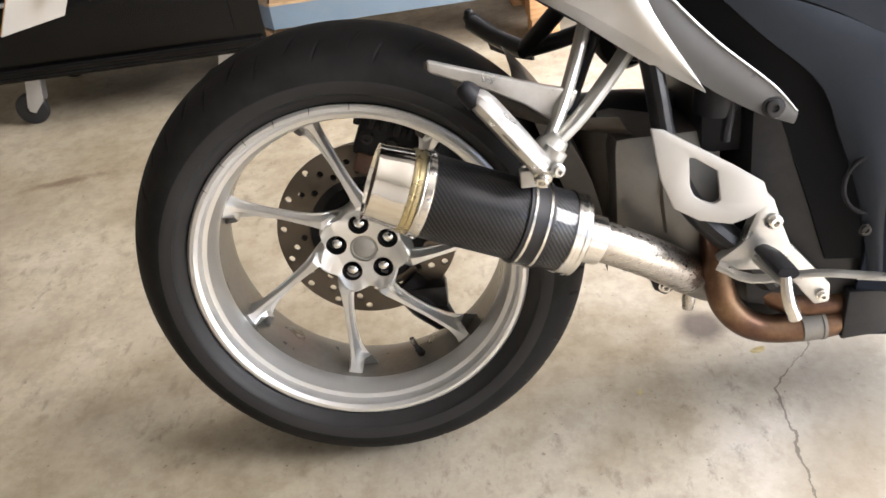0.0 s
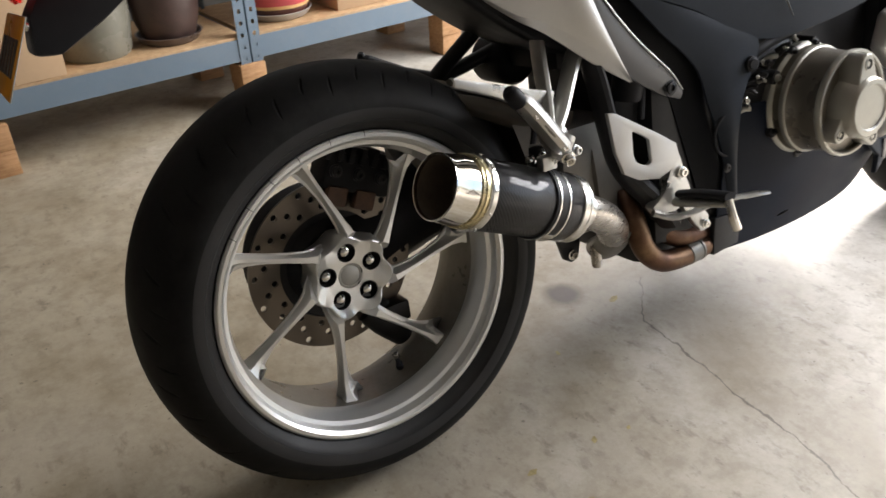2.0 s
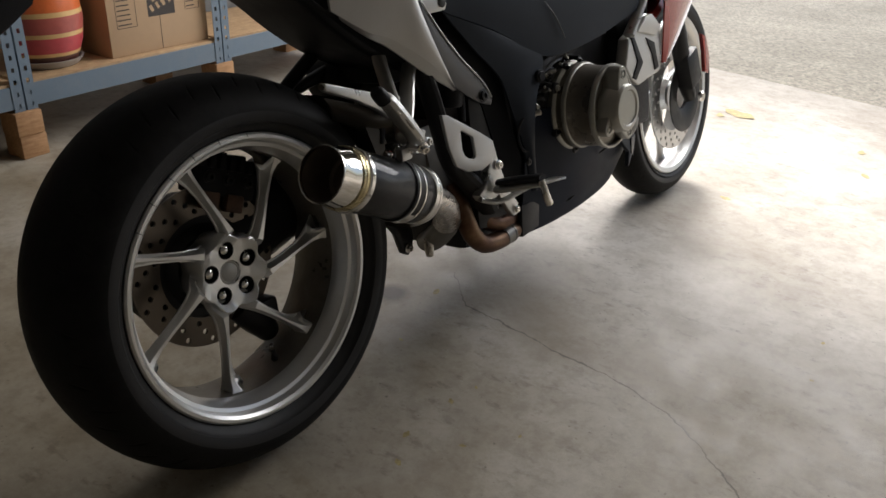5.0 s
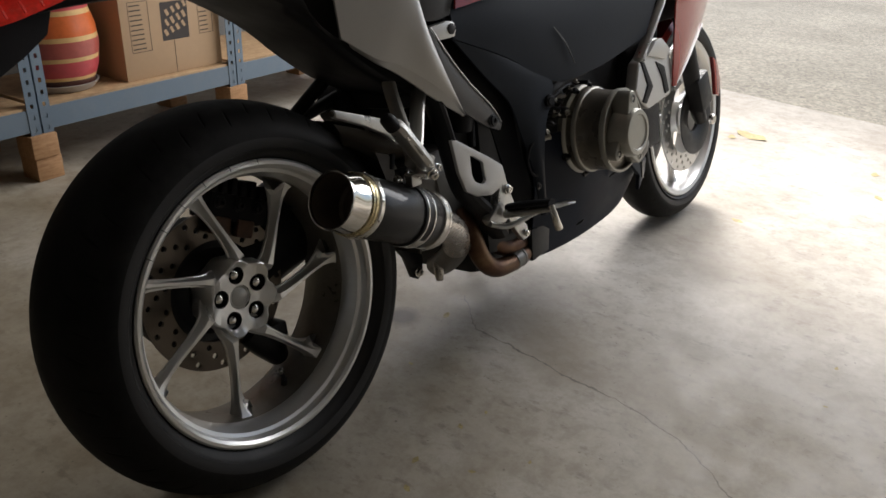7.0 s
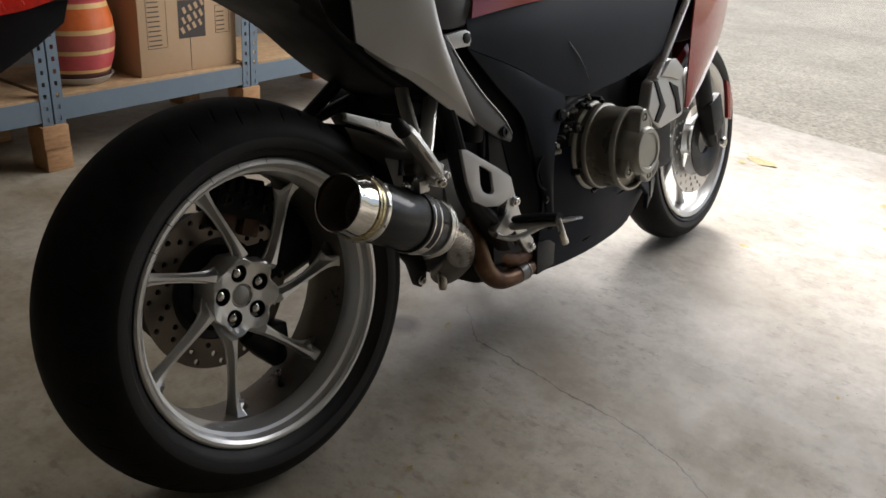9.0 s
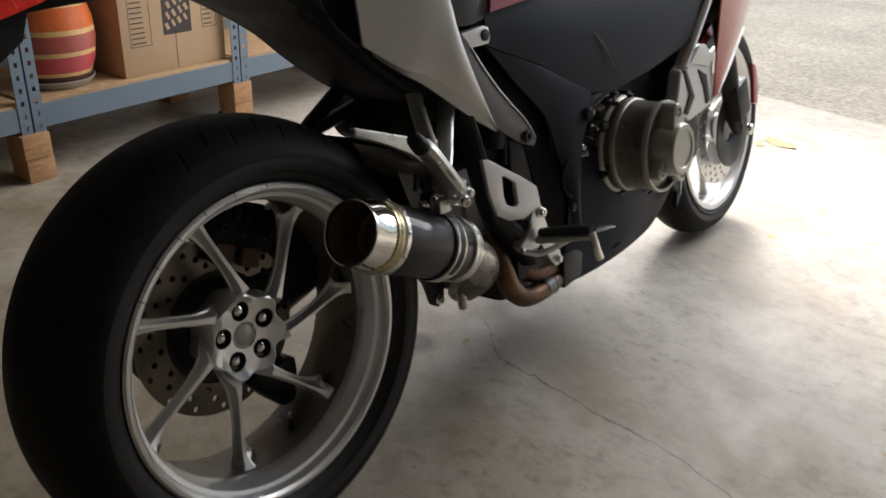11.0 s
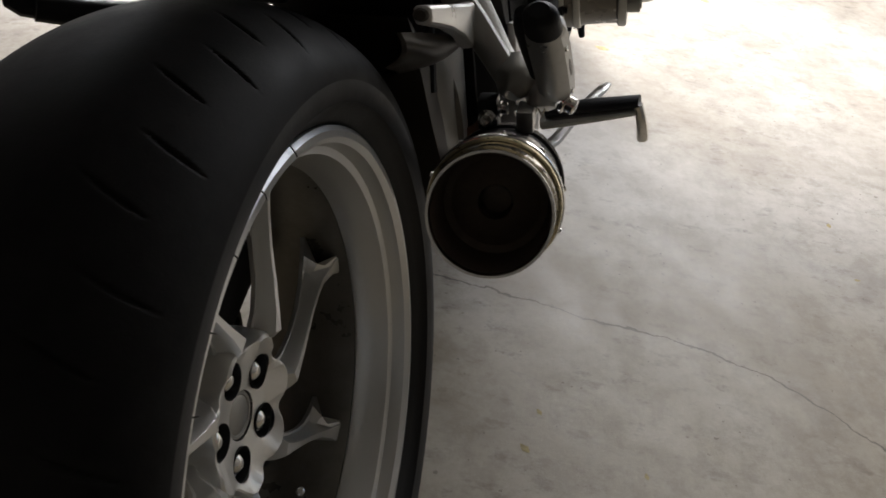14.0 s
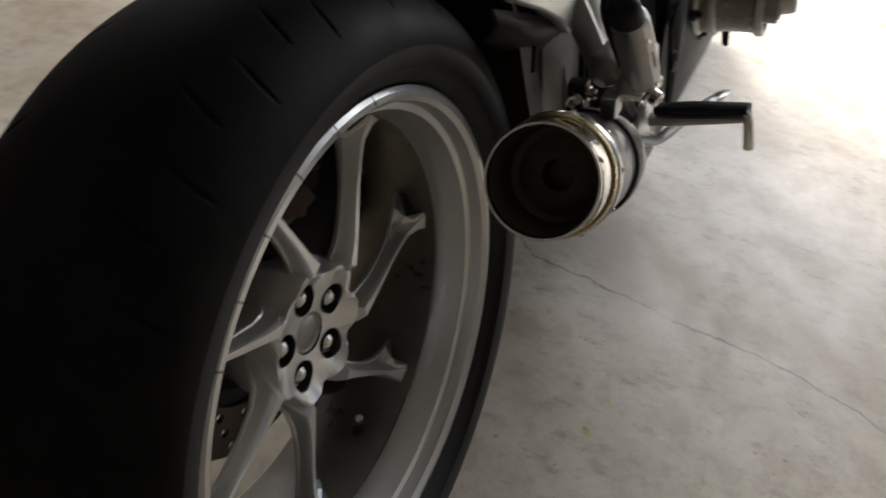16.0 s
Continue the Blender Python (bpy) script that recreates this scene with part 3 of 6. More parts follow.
def rear_wheel():
    # rim: polished lip, step, and the deep barrel
    prof = [(0.2325, -0.083), (0.2325, -0.079), (0.226, -0.074), (0.222, -0.06), (0.2185, -0.05), (0.2125, 0.0), (0.2185, 0.05), (0.226, 0.074), (0.2325, 0.079),
            (0.2325, 0.083), (0.226, 0.085), (0.216, 0.081), (0.2090, 0.06), (0.2050, 0.03), (0.2050, -0.0315), (0.2024, -0.0335), (0.2022, -0.036), (0.2055, -0.05), (0.2085, -0.058), (0.2105, -0.066), (0.2165, -0.0685),
            (0.2185, -0.0745), (0.2195, -0.081), (0.224, -0.0855), (0.229, -0.0855)]
    rim = part("rear_wheel", lathe(prof, HUB, (0, 1, 0), 144, closed=True), WHEEL_SILVER, bike, "silver seven-spoke cast rear wheel with deep rim")
    part("barrel", lathe([(0.2052, -0.0325), (0.2034, -0.0318), (0.2032, -0.028), (0.2032, 0.03), (0.2072, 0.06), (0.2148, 0.0795)], HUB, (0, 1, 0), 96), BARREL, rim, "inner barrel of the rim, shade put into its dark paint")
    tyre(HUB, 0.3212, 0.1010, 0.056, 0.2325, 0.080, rim, "wide black rear tyre, lightly dusty", 2 * math.pi / 24, 160, 1600)
    # hub: seven-lobed face pierced by five nut wells and the centre
    bm = bmesh.new()
    loops = []

    def loop(cx, cz, rad, n, y=-0.0065):
        vs = [bm.verts.new((cx + rad(2 * math.pi * k / n) * math.cos(2 * math.pi * k / n), y, HUB.z + cz + rad(2 * math.pi * k / n) * math.sin(2 * math.pi * k / n))) for k in range(n)]
        return vs, [bm.edges.new((vs[k], vs[(k + 1) % n])) for k in range(n)]

    def lobed(r, amp):
        return lambda a: r * (1 + amp * math.cos(7 * (a - radians(-101.5 - 13))))
    wells = [(0.0396 * math.cos(radians(92.3 - 72 * k)), 0.0396 * math.sin(radians(92.3 - 72 * k))) for k in range(5)]
    rim_vs, es = loop(0, 0, lobed(0.060, 0.07), 140)
    for cx, cz in wells:
        es = es + loop(cx, cz, lambda a: 0.0148, 24)[1]
    es = es + loop(0, 0, lambda a: 0.0205, 40)[1]
    bmesh.ops.triangle_fill(bm, use_beauty=True, use_dissolve=False, edges=es)
    rows = [rim_vs]
    for r, amp, y in ((0.0625, 0.08, -0.0045), (0.064, 0.09, 0.000), (0.066, 0.09, 0.012), (0.060, 0.05, 0.045), (0.045, 0, 0.05)):
        f = lobed(r, amp)
        rows.append([bm.verts.new((f(t) * math.cos(t), y, HUB.z + f(t) * math.sin(t))) for t in (2 * math.pi * k / 140 for k in range(140))])
    for p, q in zip(rows, rows[1:]):
        for k in range(140):
            bm.faces.new((p[k], p[(k + 1) % 140], q[(k + 1) % 140], q[k]))
    bm.faces.new(rows[-1])
    for v in bm.verts:
        r = math.hypot(v.co.x, v.co.z - HUB.z)
        if v.co.y < 0.001:
            v.co.y -= 0.13 * max(0.0, r - 0.0205) + 45 * max(0.0, min(r, 0.0605) - 0.048) ** 2
    part("hub", bm, WHEEL_SILVER, rim, "silver dished hub face with five nut wells")
    bm = lathe([(0, -0.0048), (0.0150, -0.0048), (0.0160, -0.0042), (0.0168, -0.0050), (0.0192, -0.0052), (0.0198, -0.0040), (0.0200, 0.006)], HUB, (0, 1, 0), 40)
    part("hub_cap", bm, HUB_CAP, rim, "plain grey round hub cap")
    for cx, cz in wells:
        at = HUB + Vector((cx, -0.0026, cz))
        part("nut_recess", lathe([(0.0150, -0.0068), (0.0146, -0.0062), (0.0140, 0.007), (0.0, 0.007)], at, (0, 1, 0), 24), BLACK_METAL, rim, "dark nut well")
        part("wheel_nut", lathe([(0, -0.0065), (0.0030, -0.0065), (0.0042, -0.0060), (0.0078, -0.0035), (0.0090, 0.000), (0.0095, 0.007)], at, (0, 1, 0), 20), CHROME_NUT, rim, "polished domed wheel nut")
    # seven spokes: a thin ridge in front, hollowed flanks spreading to a wide back, a forked foot at the barrel
    for k in range(7):
        th = radians(-101.5 + 8.0 + 360 / 7 * k)
        u = Vector((math.cos(th), 0, math.sin(th)))
        n = Vector((math.sin(th), 0, -math.cos(th)))
        d = 0.0325
        bm = bmesh.new()
        rings = []
        # distance out, ridge half width, back reach to either side, front depth, back depth, offset of the ridge
        for s, wf, wa, wc, y0, y1, oo in ((0.040, 0.0150, 0.020, 0.021, 0.0060, 0.020, d * 0.75), (0.050, 0.0150, 0.017, 0.0175, -0.0020, 0.012, d * 0.87), (0.057, 0.0110, 0.0140, 0.0148, -0.0160, 0.006, d * 0.95), (0.064, 0.0062, 0.0110, 0.0120, -0.0234, 0.001, d),
                                          (0.080, 0.0043, 0.0084, 0.0096, -0.0225, -0.002, d), (0.105, 0.0034, 0.0068, 0.0082, -0.0198, -0.002, d), (0.135, 0.0031, 0.0060, 0.0088, -0.0156, 0.001, d),
                                          (0.160, 0.0031, 0.0060, 0.0120, -0.0134, 0.005, d), (0.178, 0.0036, 0.0064, 0.0180, -0.0128, 0.008, d), (0.193, 0.0056, 0.0085, 0.0260, -0.0170, 0.010, d), (0.2055, 0.0120, 0.0135, 0.0360, -0.0255, 0.012, d)):
            p = HUB + u * s + n * oo
            deep = y1 - y0
            notch = u * -0.020 * max(0.0, (s - 0.178) / 0.0275)
            ring = []
            for a, b, back in ((-wf + 0.0008, y0, 0), (wf - 0.0008, y0, 0), (wf, y0 + 0.0012, 0), (wf + (wa - wf) * 0.18, y0 + deep * 0.45, 0), (wf + (wa - wf) * 0.55, y0 + deep * 0.80, 0), (wa, y1 - 0.0030, 0), (wa, y1, 0),
                               (-wc, y1, 0), (-wc, y1 - 0.0040, 0), (-wf - (wc - wf) * 0.60, y0 + deep * 0.78, 1), (-wf - (wc - wf) * 0.20, y0 + deep * 0.48, 1), (-wf, y0 + 0.0012, 0)):
                ring.append(bm.verts.new(p + n * a + Vector((0, b, 0)) + notch * back))
            rings.append(ring)
        for a, b in zip(rings, rings[1:]):
            for j in range(12):
                bm.faces.new((a[j], a[(j + 1) % 12], b[(j + 1) % 12], b[j]))
        bm.faces.new(rings[0])
        bm.faces.new(rings[-1])
        part("spoke", bm, WHEEL_SILVER, rim)
    # thin moulding whiskers of the tyre lying over the rim edge
    for k in range(6):
        a = radians(83.9 + 11.8 * k + 1.3 * math.sin(7 * k))
        o = Vector((math.cos(a), 0, math.sin(a)))
        ln = 0.003 + 0.002 * abs(math.sin(3 * k))
        part("tyre_whisker", tube([HUB + o * 0.2345 + Vector((0, -0.0845, 0)), HUB + o * 0.2295 + Vector((0, -0.0875, 0)), HUB + o * (0.2295 - ln) + Vector((0.0015 * math.sin(5 * k), -0.0885, 0))], [0.0005, 0.0005, 0.0003], 6), RUBBER, rim)
    # valve
    a = radians(-72.5)
    vp = HUB + Vector((math.cos(a), 0, math.sin(a))) * 0.2
    dr = Vector((-math.cos(a), -0.25, -math.sin(a)))
    bm = tube([vp + Vector((0, 0.004, 0)), vp + dr * 0.012, vp + dr * 0.013, vp + dr * 0.03], [0.0065, 0.0055, 0.0038, 0.0036], 10)
    valve = part("valve_stem", bm, BLACK_METAL, rim, "black valve stem")
    part("valve_cap", tube([vp + dr * 0.027, vp + dr * 0.028, vp + dr * 0.036, vp + dr * 0.037], [0.0030, 0.0044, 0.0044, 0.0030], 12), CHROME_NUT, valve, "bright valve cap")
    return rim


rear = rear_wheel()


def drilled_disc(c, r0, r1, y, thick, holes, label, parent, name="brake_disc", material=None):
    """A flat steel ring pierced by three staggered rows of round holes."""
    bm = bmesh.new()
    rows_r = [r0 + (r1 - r0) * f for f in (0.20, 0.5, 0.80)]
    hr = (r1 - r0) * 0.105
    es = []

    def ring(cx, cz, r, n):
        vs = [bm.verts.new((cx + r * math.cos(2 * math.pi * k / n), y, cz + r * math.sin(2 * math.pi * k / n))) for k in range(n)]
        return [bm.edges.new((vs[k], vs[(k + 1) % n])) for k in range(n)]
    es += ring(c[0], c[2], r0, 96) + ring(c[0], c[2], r1, 120)
    for i, r in enumerate(rows_r):
        for k in range(holes):
            a = 2 * math.pi * (k + i / 3) / holes
            es += ring(c[0] + r * math.cos(a), c[2] + r * math.sin(a), hr, 10)
    bmesh.ops.triangle_fill(bm, use_beauty=True, use_dissolve=False, edges=es)
    bmesh.ops.recalc_face_normals(bm, faces=bm.faces)
    out = bmesh.ops.extrude_face_region(bm, geom=bm.faces[:])
    for v in [g for g in out["geom"] if isinstance(g, bmesh.types.BMVert)]:
        v.co.y += thick
    return part(name, bm, material or DISC_STEEL, parent, label)


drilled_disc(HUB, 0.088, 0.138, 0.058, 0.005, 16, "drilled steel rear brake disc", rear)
bm = lathe([(0.092, 0.060), (0.092, 0.0645), (0.074, 0.066), (0.06, 0.05), (0.048, 0.05), (0.048, 0.125), (0.075, 0.13), (0.08, 0.10), (0.078, 0.07)], HUB, (0, 1, 0), 48)
part("disc_carrier", bm, BLACK_METAL, rear, "black disc carrier and hub housing")
bm = lathe([(0.0, 0.072), (0.084, 0.072), (0.098, 0.082), (0.116, 0.098), (0.119, 0.14), (0.10, 0.165), (0.0, 0.172)], HUB, (0, 1, 0), 48)
part("final_drive", bm, BLACK_PLASTIC, bike, "black round final drive housing behind the disc")
# rear caliper with its fins and hose, and the lower torque link
bm = box((0.005, 0.035, 0.425), (0.120, 0.095, 0.485), 0.008, turn=Matrix.Translation((0.06, 0, 0.455)) @ Matrix.Rotation(radians(24), 4, "Y") @ Matrix.Translation((-0.06, 0, -0.455)))
cal = part("rear_caliper", bm, BLACK_PLASTIC, bike, "black rear brake caliper")
turn = Matrix.Translation((0.06, 0, 0.455)) @ Matrix.Rotation(radians(24), 4, "Y") @ Matrix.Translation((-0.06, 0, -0.455))
for k in range(7):
    x = -0.004 + 0.0195 * k
    part("caliper_fin", box((x, 0.026, 0.470), (x + 0.011, 0.088, 0.494 + 0.006 * math.sin(math.pi * k / 6) - 0.004 * (k % 2)), 0.004, turn=turn), BLACK_PLASTIC, cal)
    if k in (1, 3, 5):
        part("bolt", bolt(turn @ Vector((x + 0.005, 0.034, 0.455)), (0, -1, 0), 0.008, 0.008), BLACK_METAL, cal)
for x in (0.014, 0.062):
    part("brake_pad", box((x, 0.030, 0.402), (x + 0.034, 0.046, 0.432), 0.004, turn=turn), RUST_PAD, cal, "rusty brown pad backing")
bm = tube([(0.045, 0.06, 0.225), (0.075, 0.055, 0.19), (0.10, 0.06, 0.15)], [0.026, 0.03, 0.02], 12, 4)
box((0.05, 0.03, 0.19), (0.11, 0.075, 0.225), 0.006, bm)
part("parking_caliper", bm, BLACK_METAL, bike, "black lower caliper bracket")
# shaft-side arm, hugger
bm = tube([(0.0, 0.125, 0.318), (0.14, 0.135, 0.345), (0.30, 0.12, 0.39), (0.40, 0.06, 0.415), (0.46, 0.0, 0.42)], [0.088, 0.085, 0.082, 0.075, 0.07], 20, 5)
arm = part("swingarm", bm, BLACK_PLASTIC, bike, "black single-sided swingarm")
part("inner_guard", box((0.336, -0.030, 0.34), (0.346, 0.10, 0.455), 0.004), BLACK_PLASTIC, arm, "black inner mudguard ahead of the tyre")
part("pivot_casting", box((0.345, -0.105, 0.285), (0.485, 0.10, 0.475), 0.022), DULL_ALU, arm, "dull grey swingarm cross casting")
bm = bmesh.new()
hug = []
for i in range(15):
    a = radians(47 - 51 * i / 14)
    row = []
    for y in (-0.112, -0.112, -0.100, -0.05, 0.05, 0.100, 0.112, 0.112):
        r = 0.334 + 0.004 * (1 - abs(y) / 0.112) - (0.035 * math.sin(math.pi * i / 14) if row == [] or len(row) == 7 else 0)
        row.append(bm.verts.new((HUB.x + r * math.cos(a), y, HUB.z + r * math.sin(a))))
    hug.append(row)
for p, q in zip(hug, hug[1:]):
    for j in range(7):
        bm.faces.new((p[j], p[j + 1], q[j + 1], q[j]))
bmesh.ops.solidify(bm, geom=bm.faces[:], thickness=0.003)
part("hugger", bm, HUGGER, arm, "dark satin rear hugger")
bm = sheet([(0.152, -0.128, 0.578), (0.200, -0.134, 0.560), (0.250, -0.142, 0.538), (0.296, -0.146, 0.518), (0.350, -0.132, 0.508)],
           [(0.188, -0.104, 0.535), (0.245, -0.096, 0.506), (0.290, -0.070, 0.484), (0.330, -0.046, 0.470), (0.385, -0.068, 0.460)], (-0.008, -0.022, 0.0), 10, 24)
part("hugger_shell", bm, HUGGER, arm, "brown-black satin shell of the hugger")
bm = sheet([(0.300, 0.03, 0.474), (0.330, -0.045, 0.469), (0.385, -0.067, 0.459), (0.405, -0.10, 0.452)], [(0.322, 0.03, 0.33), (0.345, -0.05, 0.34), (0.392, -0.075, 0.34), (0.412, -0.11, 0.34)], (-0.004, -0.012, 0.0), 8, 16)
part("hugger_skirt", bm, GUARD_BROWN, arm, "dusty guard wall ahead of the tyre, lit tone put into its brown")


# exhaust: carbon sleeve with polished tip, straps and link pipe
M0, M1 = Vector((0.0526, -0.2062, 0.4882)), Vector((0.2904, -0.1812, 0.3810))
MD = (M1 - M0).normalized()
ML = (M1 - M0).length


def along_muffler(profile, seg=64):
    return lathe(profile, M0, MD, seg)


def muffler():
    bm = along_muffler([(0.0485, 0.058), (0.0495, 0.060), (0.0495, ML - 0.022), (0.0485, ML - 0.020)], 96)
    uv = bm.loops.layers.uv.new("UVMap")
    U, V, D = frame_of(MD)
    for f in bm.faces:
        angs = [math.atan2((l.vert.co - M0).dot(V), (l.vert.co - M0).dot(U)) for l in f.loops]
        base = angs[0]
        for l, a in zip(f.loops, angs):
            while a - base > math.pi:
                a -= 2 * math.pi
            while a - base < -math.pi:
                a += 2 * math.pi
            l[uv].uv = (a / (2 * math.pi), (l.vert.co - M0).dot(D) / 0.22)
    body = part("muffler", bm, CARBON, bike, "slip-on muffler with black carbon weave sleeve")
    part("end_cap", along_muffler([(0.0470, 0.06), (0.0478, 0.047), (0.0462, 0.026), (0.0440, 0.006), (0.0446, 0.002), (0.0443, 0.0), (0.0424, 0.0), (0.0416, 0.004), (0.0420, 0.03), (0.0430, 0.055)], 72), POLISHED, body, "mirror-polished steel tip")
    part("muffler_core", along_muffler([(0.0413, 0.005), (0.0410, 0.025), (0.0414, 0.058), (0.0395, 0.0650), (0.034, 0.0680), (0.018, 0.0640), (0.0135, 0.0630), (0.0125, 0.0650), (0.0118, 0.090), (0.0, 0.090)], 56), TIP_LINING, body, "sooty brown inside of the tip")
    part("clamp_ring", along_muffler([(0.0490, 0.0525), (0.0512, 0.0530), (0.0518, 0.0545), (0.0512, 0.0560), (0.0520, 0.0570), (0.0520, 0.0645), (0.0513, 0.0655), (0.0493, 0.0658)], 72), CLAMP_STEEL, body, "polished riveted end band")
    U, V, D = frame_of(MD)
    for k in range(10):
        a = 2 * math.pi * k / 10 + 0.2
        o = U * math.cos(a) + V * math.sin(a)
        part("rivet", bolt(M0 + D * 0.061 + o * 0.0518, o, 0.0022, 0.0018), CLAMP_STEEL, body)
    part("inner_ring", along_muffler([(0.0476, 0.0395), (0.0494, 0.0405), (0.0500, 0.0440), (0.0490, 0.0455), (0.0502, 0.0470), (0.0502, 0.0515), (0.0488, 0.0524)], 64), BRASS, body, "straw-tinted weld ring")
    part("strap_band", along_muffler([(0.0497, 0.177), (0.0524, 0.178), (0.0524, 0.2085), (0.0497, 0.2095)], 72), BLACK_METAL, body, "black rubber strap liner")
    for a in (0.1822, 0.2008):
        part("strap", along_muffler([(0.0520, a), (0.0535, a + 0.0004), (0.0535, a + 0.0034), (0.0520, a + 0.0038)], 72), CLAMP_STEEL, body, "polished steel strap")
    near = (Vector((0, -1, 0)) - MD * MD.dot(Vector((0, -1, 0)))).normalized()
    over = near.cross(MD)
    over = over if over.z > 0 else -over
    bm = bmesh.new()
    loops = []
    for k in range(19):
        a = radians(-44 - 7 * k)
        o = near * math.cos(a) + over * math.sin(a)
        pull = 0.006 * max(0, 1 - k / 2)
        loops.append([bm.verts.new(M0 + MD * q + o * r) for q, r in ((0.1855 - pull * 0.2, 0.0521), (0.1855 - pull * 0.2, 0.0532), (0.2012 + pull * 0.2, 0.0532), (0.2012 + pull * 0.2, 0.0521))])
    for p, q in zip(loops, loops[1:]):
        for j in range(4):
            bm.faces.new((p[j], p[(j + 1) % 4], q[(j + 1) % 4], q[j]))
    bm.faces.new(loops[0])
    bm.faces.new(loops[-1][::-1])
    bmesh.ops.recalc_face_normals(bm, faces=bm.faces)
    part("strap_bridge", bm, CLAMP_STEEL, body, "steel bridge that closes the strap's slot")
    part("inlet_cap", along_muffler([(0.0495, 0.2365), (0.0513, 0.2375), (0.0513, 0.2420), (0.0505, 0.2430), (0.0505, 0.2490), (0.0513, 0.2500), (0.0513, 0.2545), (0.049, 0.2565), (0.032, ML - 0.002), (0.027, ML + 0.002)], 64), CLAMP_STEEL, body, "polished inlet cap")
    lug = part("strap_lug", box((0.236, -0.182, 0.448), (0.254, -0.164, 0.486), 0.003), BLACK_METAL, body, "dark lug that hangs the strap")
    part("bolt", bolt((0.236, -0.173, 0.469), (-1, 0, 0.2), 0.0062, 0.010), CLAMP_STEEL, lug)
    part("bolt", bolt((0.245, -0.182, 0.474), (0, -1, 0), 0.0055, 0.008), CLAMP_STEEL, lug)
    return body


muff = muffler()
pipe = part("link_pipe", tube([M1 - MD * 0.01, M1 + MD * 0.02, (0.336, -0.174, 0.359), (0.375, -0.160, 0.334), (0.415, -0.132, 0.300), (0.436, -0.111, 0.278)],
            [0.0255, 0.0255, 0.026, 0.0265, 0.0265, 0.0265], 22, 8), PIPE_STEEL, bike, "bent stainless link pipe")
part("collector", tube([(0.435, -0.117, 0.281), (0.465, -0.075, 0.245), (0.500, -0.018, 0.206), (0.512, 0.005, 0.194)], [0.0275, 0.029, 0.030, 0.030], 20, 6, None, 0.8), DULL_ALU, pipe, "dull grey collector pipe with a flat end")
bm = plate([(0.375, 0.285), (0.415, 0.278), (0.455, 0.262), (0.458, 0.225), (0.452, 0.198), (0.436, 0.188), (0.420, 0.198), (0.405, 0.245)], 0.000, 0.012, 0.003)
bracket = part("exhaust_bracket", bm, BLACK_METAL, pipe, "dark hanger bracket under the pipe")
part("bolt", bolt((0.435, -0.001, 0.205), (0, -1, 0), 0.0075, 0.010), CLAMP_STEEL, bracket)
part("drain_stub", tube([(0.462, -0.036, 0.222), (0.460, -0.038, 0.198), (0.459, -0.038, 0.184)], [0.010, 0.010, 0.008], 12, 2), PIPE_STEEL, pipe, "small steel stub")
bm = lathe([(0.0275, 0), (0.0305, 0.001), (0.0305, 0.022), (0.0275, 0.023)], M1 + MD * 0.002, MD, 40)
part("pipe_clamp", bm, CLAMP_STEEL, pipe, "steel pipe clamp")
part("header_pipe", tube([(0.475, -0.10, 0.34), (0.472, -0.125, 0.29), (0.482, -0.135, 0.24), (0.515, -0.138, 0.207), (0.565, -0.140, 0.198), (0.63, -0.138, 0.202), (0.70, -0.120, 0.212), (0.8, -0.10, 0.215)], 0.0195, 20, 8), HEAT, bike, "heat-browned exhaust header")
part("header_pipe", tube([(0.525, -0.10, 0.34), (0.522, -0.115, 0.29), (0.535, -0.125, 0.255), (0.57, -0.13, 0.232), (0.62, -0.132, 0.226), (0.80, -0.12, 0.222)], 0.0185, 20, 8), HEAT, bike, "heat-browned exhaust header")


part("pipe_sleeve", lathe([(0.0195, 0.0), (0.0212, 0.0008), (0.0212, 0.026), (0.0225, 0.0265), (0.0225, 0.031), (0.0195, 0.032)], (0.576, -0.1398, 0.1988), Vector((0.065, 0.002, 0.004)).normalized(), 28), DULL_ALU, bike, "dull slip joint on the header pipe")
part("engine_sump", box((0.500, -0.105, 0.188), (0.665, 0.10, 0.36), 0.02), BLACK_METAL, bike, "black underside of the engine")


